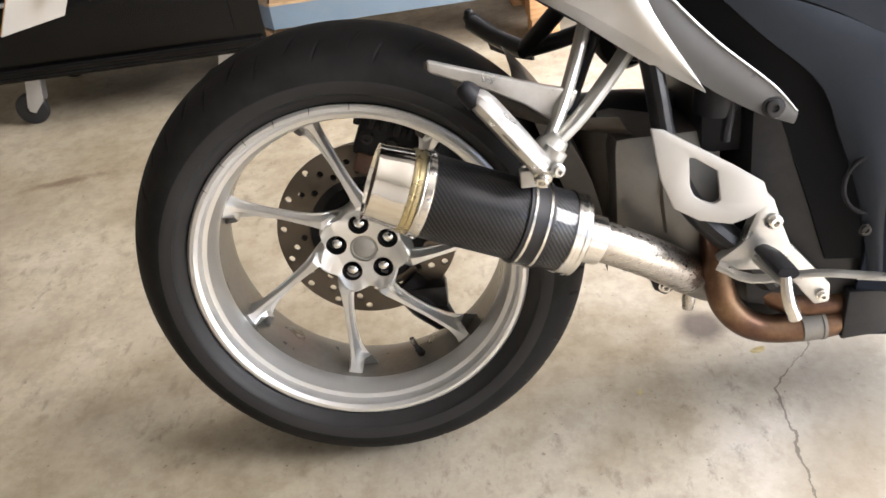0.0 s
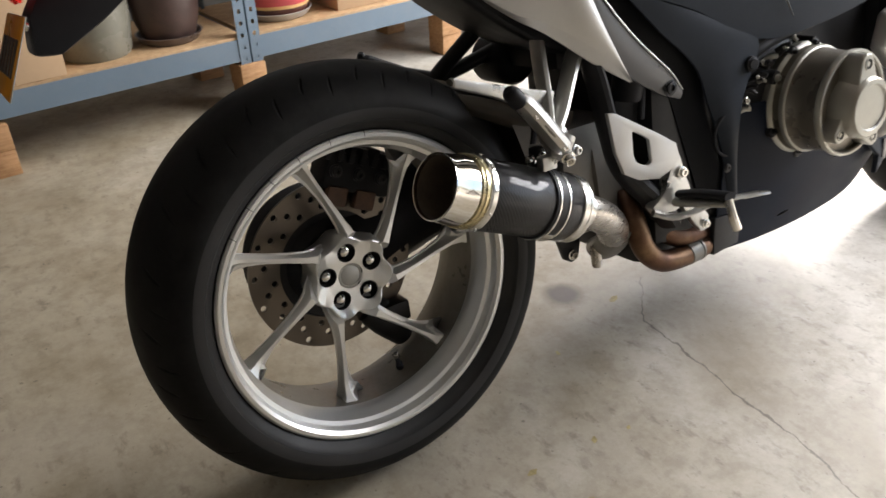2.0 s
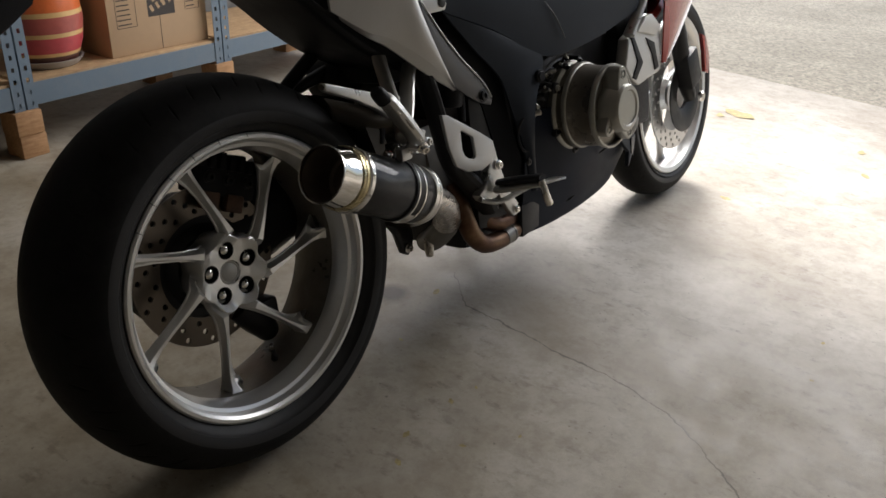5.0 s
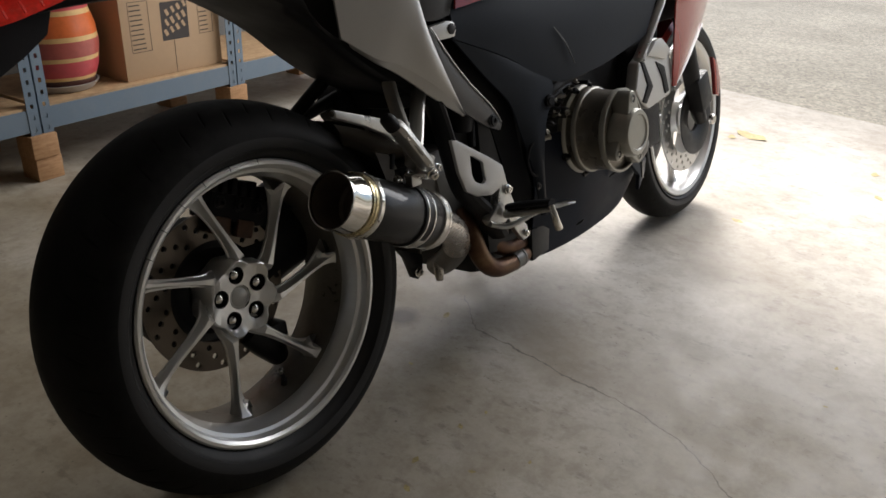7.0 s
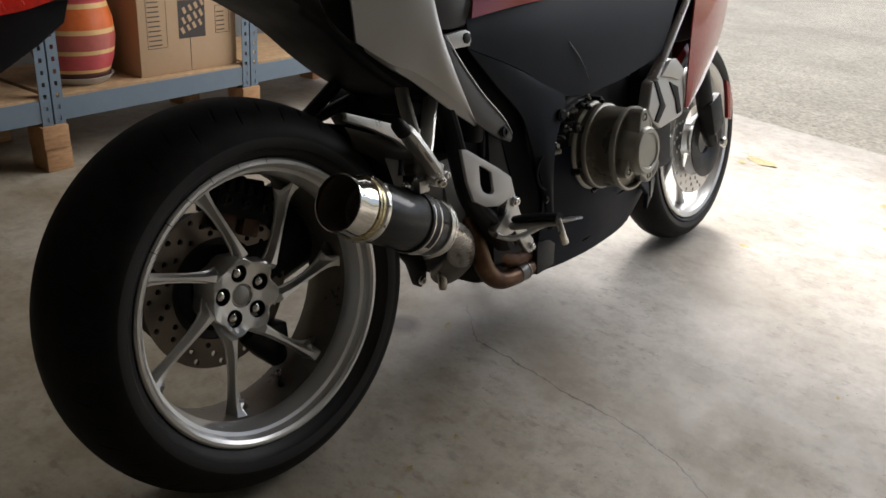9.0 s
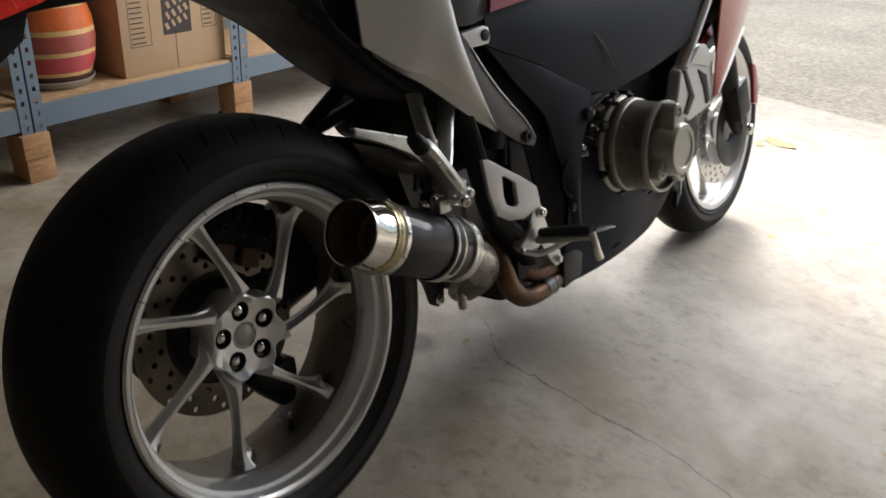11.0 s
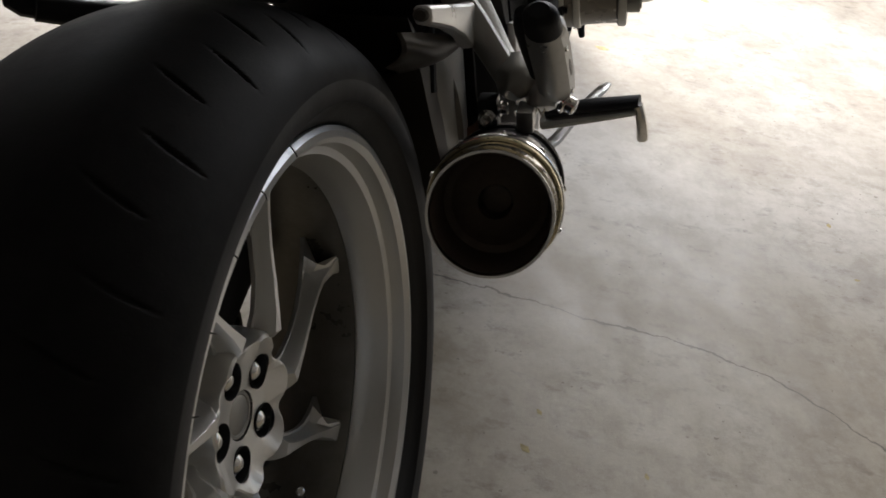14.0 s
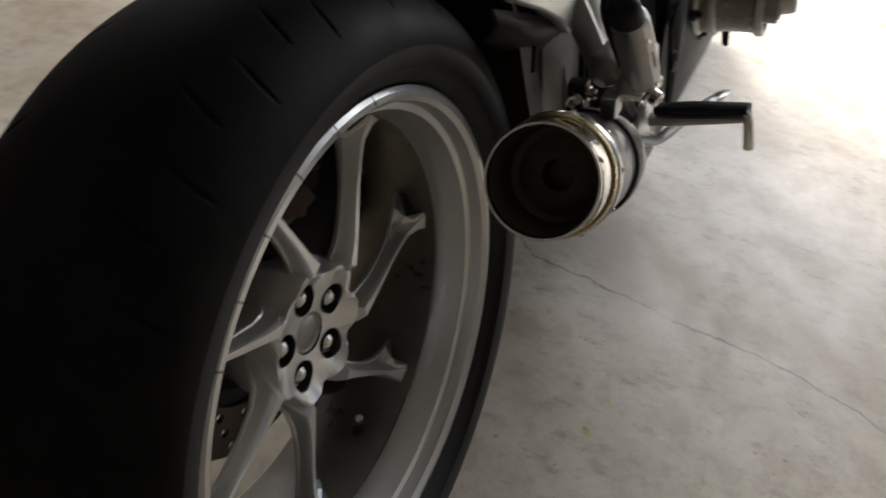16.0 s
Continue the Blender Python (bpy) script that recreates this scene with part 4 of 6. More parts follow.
# passenger peg hanger: cast V with a triangular web and folded peg
def peg_hanger():
    apex = Vector((0.262, -0.190, 0.505))
    bm = tube([(0.335, -0.085, 0.68), (0.316, -0.102, 0.61), (0.282, -0.155, 0.54), (0.254, -0.192, 0.496)], [0.0150, 0.0145, 0.0135, 0.012], 12, 5, None, 0.6)
    tube([(0.244, -0.190, 0.488), (0.256, -0.196, 0.497), (0.272, -0.197, 0.511)], [0.010, 0.021, 0.012], 16, 4, bm, 0.9)
    hanger = part("peg_hanger", bm, HANGER_ALU, bike, "cast aluminium passenger peg hanger")
    part("hanger_arm", tube([(0.395, -0.115, 0.63), (0.352, -0.130, 0.573), (0.30, -0.165, 0.525), (0.262, -0.19, 0.500)], [0.0150, 0.0145, 0.0135, 0.012], 12, 5, None, 0.6), HANGER_ALU, hanger)
    bm = plate([(0.130, 0.606), (0.19, 0.586), (0.262, 0.562), (0.300, 0.552), (0.290, 0.530), (0.266, 0.520), (0.236, 0.543), (0.19, 0.567), (0.130, 0.592)], lambda x, z: -0.158, 0.014, 0.005, segments=3)
    part("hanger_web", bm, CAST_ALU, hanger)
    # shaded end face of the silver web, painted as a dark brown tip
    part("web_end_shade", tube([(0.127, -0.150, 0.600), (0.131, -0.150, 0.599), (0.146, -0.150, 0.593)], [0.0045, 0.0062, 0.006], 14, 3, None, 0.8), HUGGER, hanger, "end face of the web, its shade put into dark brown")
    peg = part("passenger_peg", tube([(0.178, -0.228, 0.575), (0.19, -0.229, 0.566), (0.236, -0.232, 0.505), (0.247, -0.23, 0.492)], [0.010, 0.0170, 0.0168, 0.014], 10, 4, None, 0.78), CAST_ALU, hanger, "folded passenger footpeg")
    part("peg_cap", tube([(0.166, -0.227, 0.590), (0.170, -0.2275, 0.585), (0.182, -0.2285, 0.570)], [0.008, 0.0135, 0.0145], 18, 3, None, 0.82), BLACK_PLASTIC, hanger, "black end cap of the peg")
    part("peg_rubber", tube([(0.176, -0.216, 0.585), (0.196, -0.216, 0.564), (0.232, -0.222, 0.514)], [0.008, 0.0115, 0.011], 18, 4, None, 0.7), BLACK_PLASTIC, hanger, "black peg rubber")
    part("peg_groove", tube([(0.190, -0.2415, 0.560), (0.215, -0.2440, 0.527), (0.232, -0.2445, 0.506)], [0.002, 0.0035, 0.002], 10, 4), DULL_ALU, hanger, "grooved outer face")
    for q in ((0.197, -0.2405, 0.551), (0.238, -0.2425, 0.498)):
        part("bolt", bolt(q, (-0.1, -1, 0.05), 0.0045, 0.005), CLAMP_STEEL, hanger)
    part("pivot_nut", bolt((0.246, -0.238, 0.482), (-0.3, -1, -0.4), 0.0075, 0.012), CLAMP_STEEL, hanger)
    part("return_spring", tube([(0.240 + 0.004 * math.cos(1.9 * k), -0.205 + 0.0022 * k - 0.02, 0.474 + 0.004 * math.sin(1.9 * k)) for k in range(14)], 0.0011, 6), CLAMP_STEEL, hanger, "small return spring")
    bm = lathe([(0, -0.018), (0.012, -0.018), (0.0135, -0.015), (0.0135, 0.018), (0.0, 0.018)], (0.254, -0.218, 0.49), (0.55, 0.1, 0.75), 16)
    bolt((0.262, -0.236, 0.487), (0.2, -1, 0), 0.006, 0.008, bm)
    part("pivot", bm, CAST_ALU, hanger, "peg pivot")
    bm = box((0.222, -0.215, 0.462), (0.246, -0.20, 0.482), 0.002)
    part("hanger_lug", bm, CAST_ALU, hanger)


peg_hanger()


# heel plate, rider peg, brake pedal
def footrest():
    out = [(0.377, 0.503), (0.392, 0.500), (0.470, 0.452), (0.505, 0.428), (0.512, 0.402), (0.49, 0.385), (0.47, 0.378), (0.432, 0.385), (0.403, 0.402), (0.388, 0.44)]
    hole = [(0.420, 0.465), (0.426, 0.464), (0.444, 0.452), (0.452, 0.446), (0.456, 0.410), (0.45, 0.406), (0.446, 0.406), (0.436, 0.410), (0.426, 0.417), (0.421, 0.43)]
    bm = bmesh.new()
    rows = []
    for pts, y in ((out, -0.178), (hole, -0.178), (hole, -0.170), (out, -0.170)):
        rows.append([bm.verts.new((x, y - 0.012 * (x - 0.38) / 0.12, z)) for x, z in pts])
    n = len(out)
    for a, b in zip(rows, rows[1:] + rows[:1]):
        for i in range(n):
            bm.faces.new((a[i], a[(i + 1) % n], b[(i + 1) % n], b[i]))
    bmesh.ops.recalc_face_normals(bm, faces=bm.faces)
    soften(bm, 0.0022, 2, 40)
    heel = part("footrest_hanger", bm, SILVER_PANEL, bike, "silver heel guard with oblong hole")
    bm = plate([(0.505, 0.42), (0.520, 0.402), (0.53, 0.372), (0.545, 0.335), (0.535, 0.318), (0.505, 0.312), (0.465, 0.316), (0.455, 0.33), (0.485, 0.352), (0.497, 0.385)], -0.185, 0.02, 0.004)
    part("hanger_casting", bm, CAST_ALU, heel, "cast footrest bracket")
    bm = bolt((0.519, -0.187, 0.376), (0, -1, 0), 0.0075, 0.008)
    part("bolt", bm, CLAMP_STEEL, heel)
    bm = plate([(0.505, 0.352), (0.53, 0.358), (0.60, 0.275), (0.600, 0.250), (0.582, 0.248), (0.565, 0.268)], -0.172, 0.014, 0.004)
    part("pedal_bracket", bm, CAST_ALU, heel)
    part("bolt", bolt((0.589, -0.174, 0.262), (0, -1, 0), 0.006, 0.006), CLAMP_STEEL, heel)
    part("rider_peg", tube([(0.505, -0.195, 0.345), (0.500, -0.24, 0.356), (0.492, -0.305, 0.368)], [0.0105, 0.0120, 0.0110], 12, 3, None, 0.62), BLACK_PLASTIC, bike, "rubber-topped rider footpeg")
    part("peg_bar", tube([(0.508, -0.19, 0.330), (0.499, -0.25, 0.343), (0.491, -0.302, 0.356)], [0.014, 0.0105, 0.008], 12, 3, None, 0.65), HANGER_ALU, heel, "dull cast bar of the peg")
    part("peg_feeler", tube([(0.490, -0.303, 0.364), (0.491, -0.308, 0.345), (0.494, -0.310, 0.331), (0.500, -0.311, 0.316)], [0.0058, 0.0066, 0.0070, 0.0074], 10, 3), CLAMP_STEEL, heel, "steel peg feeler")
    pedal = part("brake_pedal", tube([(0.455, -0.185, 0.325), (0.49, -0.205, 0.312), (0.55, -0.232, 0.326), (0.60, -0.252, 0.328)], [0.010, 0.0085, 0.0075, 0.007], 10, 4, None, 0.6), CAST_ALU, bike, "aluminium rear brake pedal")
    part("pedal_tip", tube([(0.592, -0.248, 0.326), (0.612, -0.256, 0.327), (0.636, -0.263, 0.324)], [0.007, 0.008, 0.005], 12, 3, None, 0.55), CAST_ALU, pedal)


footrest()

# bodywork, first the large dark masses
part("engine_block", box((0.50, -0.145, 0.23), (1.08, 0.145, 0.70), 0.03), BLACK_METAL, bike, "black engine block")
bm = box((0.36, -0.115, 0.615), (0.60, 0.115, 0.78), 0.03)
box((0.29, -0.10, 0.69), (0.45, 0.10, 0.86), 0.03, bm)
box((0.45, -0.115, 0.44), (0.60, 0.115, 0.64), 0.02, bm)
box((0.375, -0.070, 0.553), (0.47, 0.10, 0.63), 0.018, bm)
part("subframe_cover", bm, BLACK_PLASTIC, bike, "black subframe and battery cover")
part("frame_plate", tube([(0.375, -0.120, 0.64), (0.390, -0.140, 0.55), (0.402, -0.150, 0.47), (0.43, -0.150, 0.395), (0.49, -0.150, 0.33), (0.53, -0.14, 0.28)], [0.02, 0.021, 0.022, 0.026, 0.03, 0.03], 12, 5, None, 0.6), BLACK_METAL, bike, "black pivot plate of the frame")
# rubber hoses and small fittings behind the heel guard
for a, b, c in (((0.44, -0.125, 0.575), (0.475, -0.145, 0.53), (0.47, -0.15, 0.47)), ((0.33, -0.10, 0.60), (0.30, -0.11, 0.53), (0.285, -0.11, 0.47))):
    part("hose", tube([a, b, c], 0.006, 10, 6), BLACK_PLASTIC, bike, "black rubber hose")
part("reservoir", lathe([(0, 0), (0.024, 0.001), (0.026, 0.006), (0.026, 0.045), (0.02, 0.05), (0, 0.05)], (0.462, -0.128, 0.500), (0.1, -0.1, 1), 20), BLACK_PLASTIC, bike, "black fluid reservoir")
# far-side peg hanger seen through the gap
hl = part("peg_hanger", tube([(0.262, 0.115, 0.552), (0.285, 0.095, 0.580), (0.318, 0.066, 0.620)], 0.0130, 12, 3), BLACK_METAL, bike, "black far-side passenger peg hanger")
part("hanger_arm", tube([(0.262, 0.115, 0.552), (0.31, 0.105, 0.562), (0.39, 0.092, 0.585)], 0.0125, 12, 3), BLACK_METAL, hl)
part("gusset", sheet([(0.205, 0.190, 0.578), (0.235, 0.152, 0.566), (0.268, 0.112, 0.556)], [(0.215, 0.186, 0.545), (0.242, 0.150, 0.538), (0.272, 0.112, 0.536)], (0, 0, 0), 4, 8, (0.004, 0.004, 0)), BLACK_METAL, hl, "black gusset plate")
part("hanger_arm", tube([(0.19, 0.205, 0.585), (0.225, 0.165, 0.565), (0.262, 0.115, 0.552)], 0.013, 12, 3), BLACK_METAL, hl)
part("canister", lathe([(0, -0.046), (0.026, -0.046), (0.036, -0.042), (0.042, -0.032), (0.042, 0.036), (0.036, 0.044), (0.026, 0.047), (0, 0.047)], (0.398, 0.102, 0.560), (0, 1, 0), 32), BLACK_PLASTIC, bike, "black round canister under the seat")
part("passenger_peg", tube([(0.187, 0.221, 0.603), (0.192, 0.218, 0.588), (0.23, 0.16, 0.565)], [0.005, 0.012, 0.011], 10, 3), BLACK_PLASTIC, hl)

# silver tail panel, lower facet and crease
edge = [(0.200, -0.120, 0.702), (0.257, -0.135, 0.658), (0.298, -0.145, 0.632), (0.375, -0.154, 0.576), (0.444, -0.158, 0.533)]
crease = [(0.199, -0.123, 0.704), (0.256, -0.141, 0.664), (0.299, -0.153, 0.646), (0.377, -0.166, 0.593), (0.444, -0.159, 0.535)]
bm = sheet(crease, [(0.170, -0.135, 0.90), (0.25, -0.160, 0.895), (0.315, -0.176, 0.80), (0.352, -0.176, 0.69), (0.444, -0.159, 0.535)], (0, -0.008, 0), 12, 28)
sheet(edge, crease, (0, 0, 0), 3, 28, bm=bm)
part("tail_panel", bm, SILVER_PANEL, bike, "silver tail side panel ending in a point")

# grey trim with its bolt
bm = sheet([(0.352, -0.168, 0.69), (0.372, -0.166, 0.62), (0.43, -0.160, 0.552), (0.50, -0.160, 0.505), (0.545, -0.162, 0.486)],
           [(0.357, -0.172, 0.70), (0.399, -0.172, 0.645), (0.452, -0.170, 0.590), (0.514, -0.168, 0.536), (0.548, -0.165, 0.50)], (0, -0.004, 0), 5, 20)
trim = part("side_trim", bm, GREY_TRIM, bike, "grey pointed trim strip")
part("trim_edge", tube([(0.358, -0.1735, 0.702), (0.400, -0.1735, 0.647), (0.453, -0.1715, 0.592), (0.515, -0.1695, 0.538), (0.547, -0.166, 0.502)], [0.0010, 0.0016, 0.0016, 0.0016, 0.0010], 8, 5), SILVER_PANEL, trim, "pale edge line")
part("bolt", bolt((0.519, -0.166, 0.510), (0, -1, 0), 0.010, 0.006), BLACK_METAL, trim)

# main side fairing: lower leg panel, upper panel, black gap band behind its edge
bm = sheet([(0.423, -0.168, 0.672), (0.495, -0.172, 0.60), (0.565, -0.176, 0.535), (0.592, -0.178, 0.47), (0.619, -0.182, 0.39), (0.642, -0.182, 0.285)],
           [(0.56, -0.186, 0.618), (0.63, -0.192, 0.585), (0.690, -0.197, 0.553), (0.655, -0.196, 0.47), (0.646, -0.192, 0.38), (0.655, -0.186, 0.285)], (0, -0.006, 0), 10, 22)
leg = part("side_fairing", bm, GRAPHITE, bike, "graphite grey moulded side fairing")
bm = sheet([(0.425, -0.158, 0.742), (0.55, -0.178, 0.752), (0.72, -0.196, 0.765), (0.95, -0.212, 0.80), (1.20, -0.222, 0.84)],
           [(0.423, -0.168, 0.674), (0.56, -0.186, 0.620), (0.692, -0.197, 0.555), (0.86, -0.212, 0.560), (1.06, -0.222, 0.60)], (0, -0.010, 0), 12, 28)
up = part("upper_fairing", bm, GRAPHITE, bike, "graphite upper fairing panel")
part("panel_seam", tube([(0.69, -0.2075, 0.661), (0.725, -0.211, 0.624), (0.752, -0.2125, 0.582)], [0.001, 0.0016, 0.0012], 6, 5), GREY_TRIM, up, "fine moulded seam")
bm = bmesh.new()
ring = [(0.628 + 0.03 * math.cos(a), 0.411 + 0.036 * math.sin(a)) for a in (radians(95 + 17 * k) for k in range(11))]
tube([(x, -0.1855 - 0.004 * (x - 0.6) / 0.03, z) for x, z in ring], [0.001] + [0.0028] * 9 + [0.001], 10, 0, bm)
part("moulded_ring", bm, BLACK_PLASTIC, leg, "moulded half-ring recess")
part("screw", bolt((0.628, -0.187, 0.353), (0, -1, 0), 0.006, 0.003), BLACK_METAL, leg)
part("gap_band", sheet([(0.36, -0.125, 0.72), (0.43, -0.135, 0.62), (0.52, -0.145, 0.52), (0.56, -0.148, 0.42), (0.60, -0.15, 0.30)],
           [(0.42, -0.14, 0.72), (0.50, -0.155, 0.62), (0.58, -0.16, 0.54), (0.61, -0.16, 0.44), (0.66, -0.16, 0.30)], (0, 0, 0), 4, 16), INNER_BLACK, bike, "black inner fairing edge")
# bright lug with its black bung, at the seat corner
bm = plate([(0.352, 0.700), (0.410, 0.706), (0.420, 0.702), (0.423, 0.688), (0.418, 0.678), (0.368, 0.676)], lambda x, z: -0.170 - 0.10 * max(0, x - 0.36), 0.016, 0.0015)
lug = part("frame_lug", bm, SILVER_PANEL, bike, "pale tapered frame lug beside the seat")
part("bung", lathe([(0.0092, 0.006), (0.0092, -0.0012), (0.0082, -0.0018), (0.0, -0.0018)], (0.411, -0.1752, 0.692), (0.1, 1, 0), 24), RUBBER, lug, "black round bung")
# seat and dark red tank flank
bm = sheet([(0.30, -0.165, 0.72), (0.37, -0.170, 0.71), (0.425, -0.165, 0.715)], [(0.30, -0.14, 0.86), (0.40, -0.15, 0.84), (0.48, -0.13, 0.82)], (0, -0.02, 0), 8, 12, (0, 0.05, 0))
part("seat", bm, SEAT_VINYL, bike, "black vinyl seat side")
bm = sheet([(0.422, -0.180, 0.724), (0.55, -0.190, 0.738), (0.70, -0.198, 0.750), (0.85, -0.20, 0.775)], [(0.46, -0.15, 0.84), (0.58, -0.16, 0.88), (0.72, -0.165, 0.91), (0.88, -0.17, 0.93)], (0, -0.015, 0), 8, 16)
part("tank_cover", bm, RED_PAINT, bike, "dark red glossy tank flank")


def loft(sections, n=28, power=2.6):
    """A closed body through rounded cross sections (x, half width, low, high)."""
    bm = bmesh.new()
    rings = []
    for x, w, z0, z1 in sections:
        ring = []
        for k in range(n):
            a = 2 * math.pi * k / n
            c, q = math.cos(a), math.sin(a)
            ring.append(bm.verts.new((x, w * math.copysign(abs(c) ** (2 / power), c), (z0 + z1) / 2 + (z1 - z0) / 2 * math.copysign(abs(q) ** (2 / power), q))))
        rings.append(ring)
    for p, q in zip(rings, rings[1:]):
        for k in range(n):
            bm.faces.new((p[k], p[(k + 1) % n], q[(k + 1) % n], q[k]))
    bm.faces.new(rings[0][::-1])
    bm.faces.new(rings[-1])
    bmesh.ops.recalc_face_normals(bm, faces=bm.faces)
    return bm


# unseen upper bodywork, added to complete the bike and shade the rear tyre
part("fuel_tank", loft([(0.42, 0.08, 0.79, 0.88), (0.47, 0.115, 0.77, 0.93), (0.58, 0.135, 0.765, 0.985), (0.72, 0.140, 0.77, 1.01), (0.85, 0.135, 0.79, 1.00), (0.95, 0.115, 0.81, 0.96), (1.02, 0.07, 0.84, 0.91)]), RED_PAINT, bike, "dark red fuel tank, unseen, added for its shade")
part("saddle", loft([(-0.06, 0.07, 0.87, 0.915), (0.02, 0.105, 0.85, 0.915), (0.14, 0.115, 0.83, 0.905), (0.26, 0.115, 0.80, 0.865), (0.36, 0.110, 0.785, 0.845), (0.44, 0.085, 0.79, 0.865)]), SEAT_VINYL, bike, "black vinyl saddle, unseen, added for its shade")
part("upper_nose", loft([(1.06, 0.10, 0.84, 0.92), (1.16, 0.150, 0.80, 0.95), (1.32, 0.160, 0.78, 0.96), (1.48, 0.135, 0.76, 0.92), (1.60, 0.085, 0.75, 0.86), (1.66, 0.035, 0.755, 0.81)]), RED_PAINT, bike, "dark red upper nose fairing, unseen, added for its shade")
part("windscreen", sheet([(1.43, -0.10, 0.925), (1.47, 0.0, 0.94), (1.43, 0.10, 0.925)], [(1.16, -0.115, 1.12), (1.20, 0.0, 1.15), (1.16, 0.115, 1.12)], (0.05, 0, 0.02), 8, 12, (-0.003, 0, -0.003)), BLACK_PLASTIC, bike, "dark smoked windscreen, unseen, added for its shade")

# lower cowl: two flanks and a floor
low = [(0.635, -0.145, 0.182), (0.76, -0.150, 0.175), (0.90, -0.152, 0.178), (1.03, -0.150, 0.196), (1.128, -0.140, 0.246)]
top = [(0.652, -0.170, 0.450), (0.76, -0.192, 0.440), (0.90, -0.204, 0.405), (1.03, -0.198, 0.350), (1.110, -0.172, 0.304)]
bm = sheet(top, low, (0, -0.012, 0), 8, 20)
sheet(low, [(x, -y, z) for x, y, z in low], (0, 0, -0.004), 8, 20, (0, 0, 0.004), bm)
sheet([(x, -y, z) for x, y, z in top], [(x, -y, z) for x, y, z in low], (0, 0.012, 0), 8, 20, (0, -0.004, 0), bm)
pan = part("belly_pan", bm, COWL_NAVY, bike, "dark lower cowl")
part("pan_vent", plate([(0.985, 0.318), (1.075, 0.322), (1.118, 0.292), (1.100, 0.262), (1.03, 0.235), (1.04, 0.27)], lambda x, z: -0.207 + 0.26 * max(0, x - 1.03), 0.012, 0.004), GRAPHITE, pan, "moulded facet at the cowl's front")
part("vent_slot", plate([(1.055, 0.300), (1.085, 0.296), (1.070, 0.255), (1.052, 0.262)], lambda x, z: -0.210 + 0.26 * max(0, x - 1.03), 0.006, 0.001), BLACK_METAL, pan, "black vent slot")
for a, b in (((0.748, 0.232), (0.762, 0.243)), ((0.905, 0.300), (0.925, 0.314))):
    part("cowl_slot", tube([(a[0], -0.196, a[1]), ((a[0] + b[0]) / 2, -0.203, (a[1] + b[1]) / 2), (b[0], -0.209, b[1])], [0.0015, 0.004, 0.0015], 8, 4, None, 0.5), BLACK_METAL, pan, "dark moulded slot")
part("pan_bracket", plate([(0.63, 0.255), (0.70, 0.25), (0.69, 0.19), (0.625, 0.185)], -0.160, 0.02, 0.003), BLACK_METAL, bike, "black pan bracket")

# engine: drum-shaped clutch cover, a pale lip round a recessed face, and a raised boss on three arms
CC = Vector((0.8214, 0.0, 0.4297))
part("crankcase", sheet([(0.64, -0.150, 0.55), (0.66, -0.160, 0.50), (0.66, -0.160, 0.42), (0.68, -0.150, 0.33)], [(0.80, -0.150, 0.57), (0.80, -0.172, 0.53), (0.80, -0.172, 0.40), (0.80, -0.160, 0.32)], (0, -0.010, 0), 6, 10, (0, 0.02, 0)), BLACK_METAL, bike, "black crankcase side")
part("case_flange", lathe([(0.093, -0.14), (0.093, -0.172), (0.090, -0.178), (0.085, -0.180)], CC, (0, 1, 0), 64), BLACK_METAL, bike, "black crankcase flange")
prof = [(0.092, -0.16), (0.0950, -0.184), (0.0945, -0.190), (0.0905, -0.194), (0.0895, -0.207), (0.0900, -0.212), (0.0865, -0.219), (0.0845, -0.245), (0.0840, -0.266), (0.0870, -0.2700), (0.0878, -0.2765),
        (0.0850, -0.2790), (0.0815, -0.2770), (0.0800, -0.2700), (0.070, -0.2720), (0.050, -0.2780), (0.0, -0.2790)]
cover = part("clutch_cover", lathe(prof, CC, (0, 1, 0), 80), COVER_BRONZE, bike, "round dark bronze clutch cover with a pale boss")
part("cover_lip", lathe([(0.0862, -0.2680), (0.0882, -0.2695), (0.0888, -0.2765), (0.0872, -0.2805), (0.0835, -0.2810), (0.0812, -0.2775)], CC, (0, 1, 0), 80), ENGINE_ALU, cover, "pale machined lip")
boss = Vector((0.814, -0.319, 0.4287))


def rounded_hull(circles):
    """Outline, counter-clockwise, round a set of (x, z, radius) circles."""
    pts = sorted({(round(x + r * math.cos(t), 5), round(z + r * math.sin(t), 5)) for x, z, r in circles for t in (2 * math.pi * k / 28 for k in range(28))})
    chain = []
    for seq in (pts, pts[::-1]):
        half = []
        for p in seq:
            while len(half) > 1 and (half[-1][0] - half[-2][0]) * (p[1] - half[-2][1]) - (half[-1][1] - half[-2][1]) * (p[0] - half[-2][0]) <= 0:
                half.pop()
            half.append(p)
        chain += half[:-1]
    return chain


for x, z, r, y in ((0.808, 0.500, 0.0165, -0.311), (0.762, 0.393, 0.0145, -0.300), (0.860, 0.366, 0.0150, -0.296)):
    part("boss_arm", plate(rounded_hull([(0.814, 0.4287, 0.036), (x, z, r)]), y, 0.040, 0.004, segments=3), ENGINE_ALU, cover, "pale raised arm of the cover")
part("cover_boss", lathe([(0.0540, 0.046), (0.0505, 0.010), (0.0490, 0.003), (0.0465, 0.0), (0.0385, -0.0005), (0.0368, 0.0012), (0.0355, 0.0022), (0.0, 0.0018)], boss, (0, 1, 0), 56), ENGINE_ALU, cover, "round boss of the cover")
part("cover_ring", lathe([(0.0895, -0.2045), (0.0915, -0.2060), (0.0918, -0.2110), (0.0905, -0.2145), (0.0880, -0.2160)], CC, (0, 1, 0), 80), ENGINE_ALU, cover, "machined joint ring")
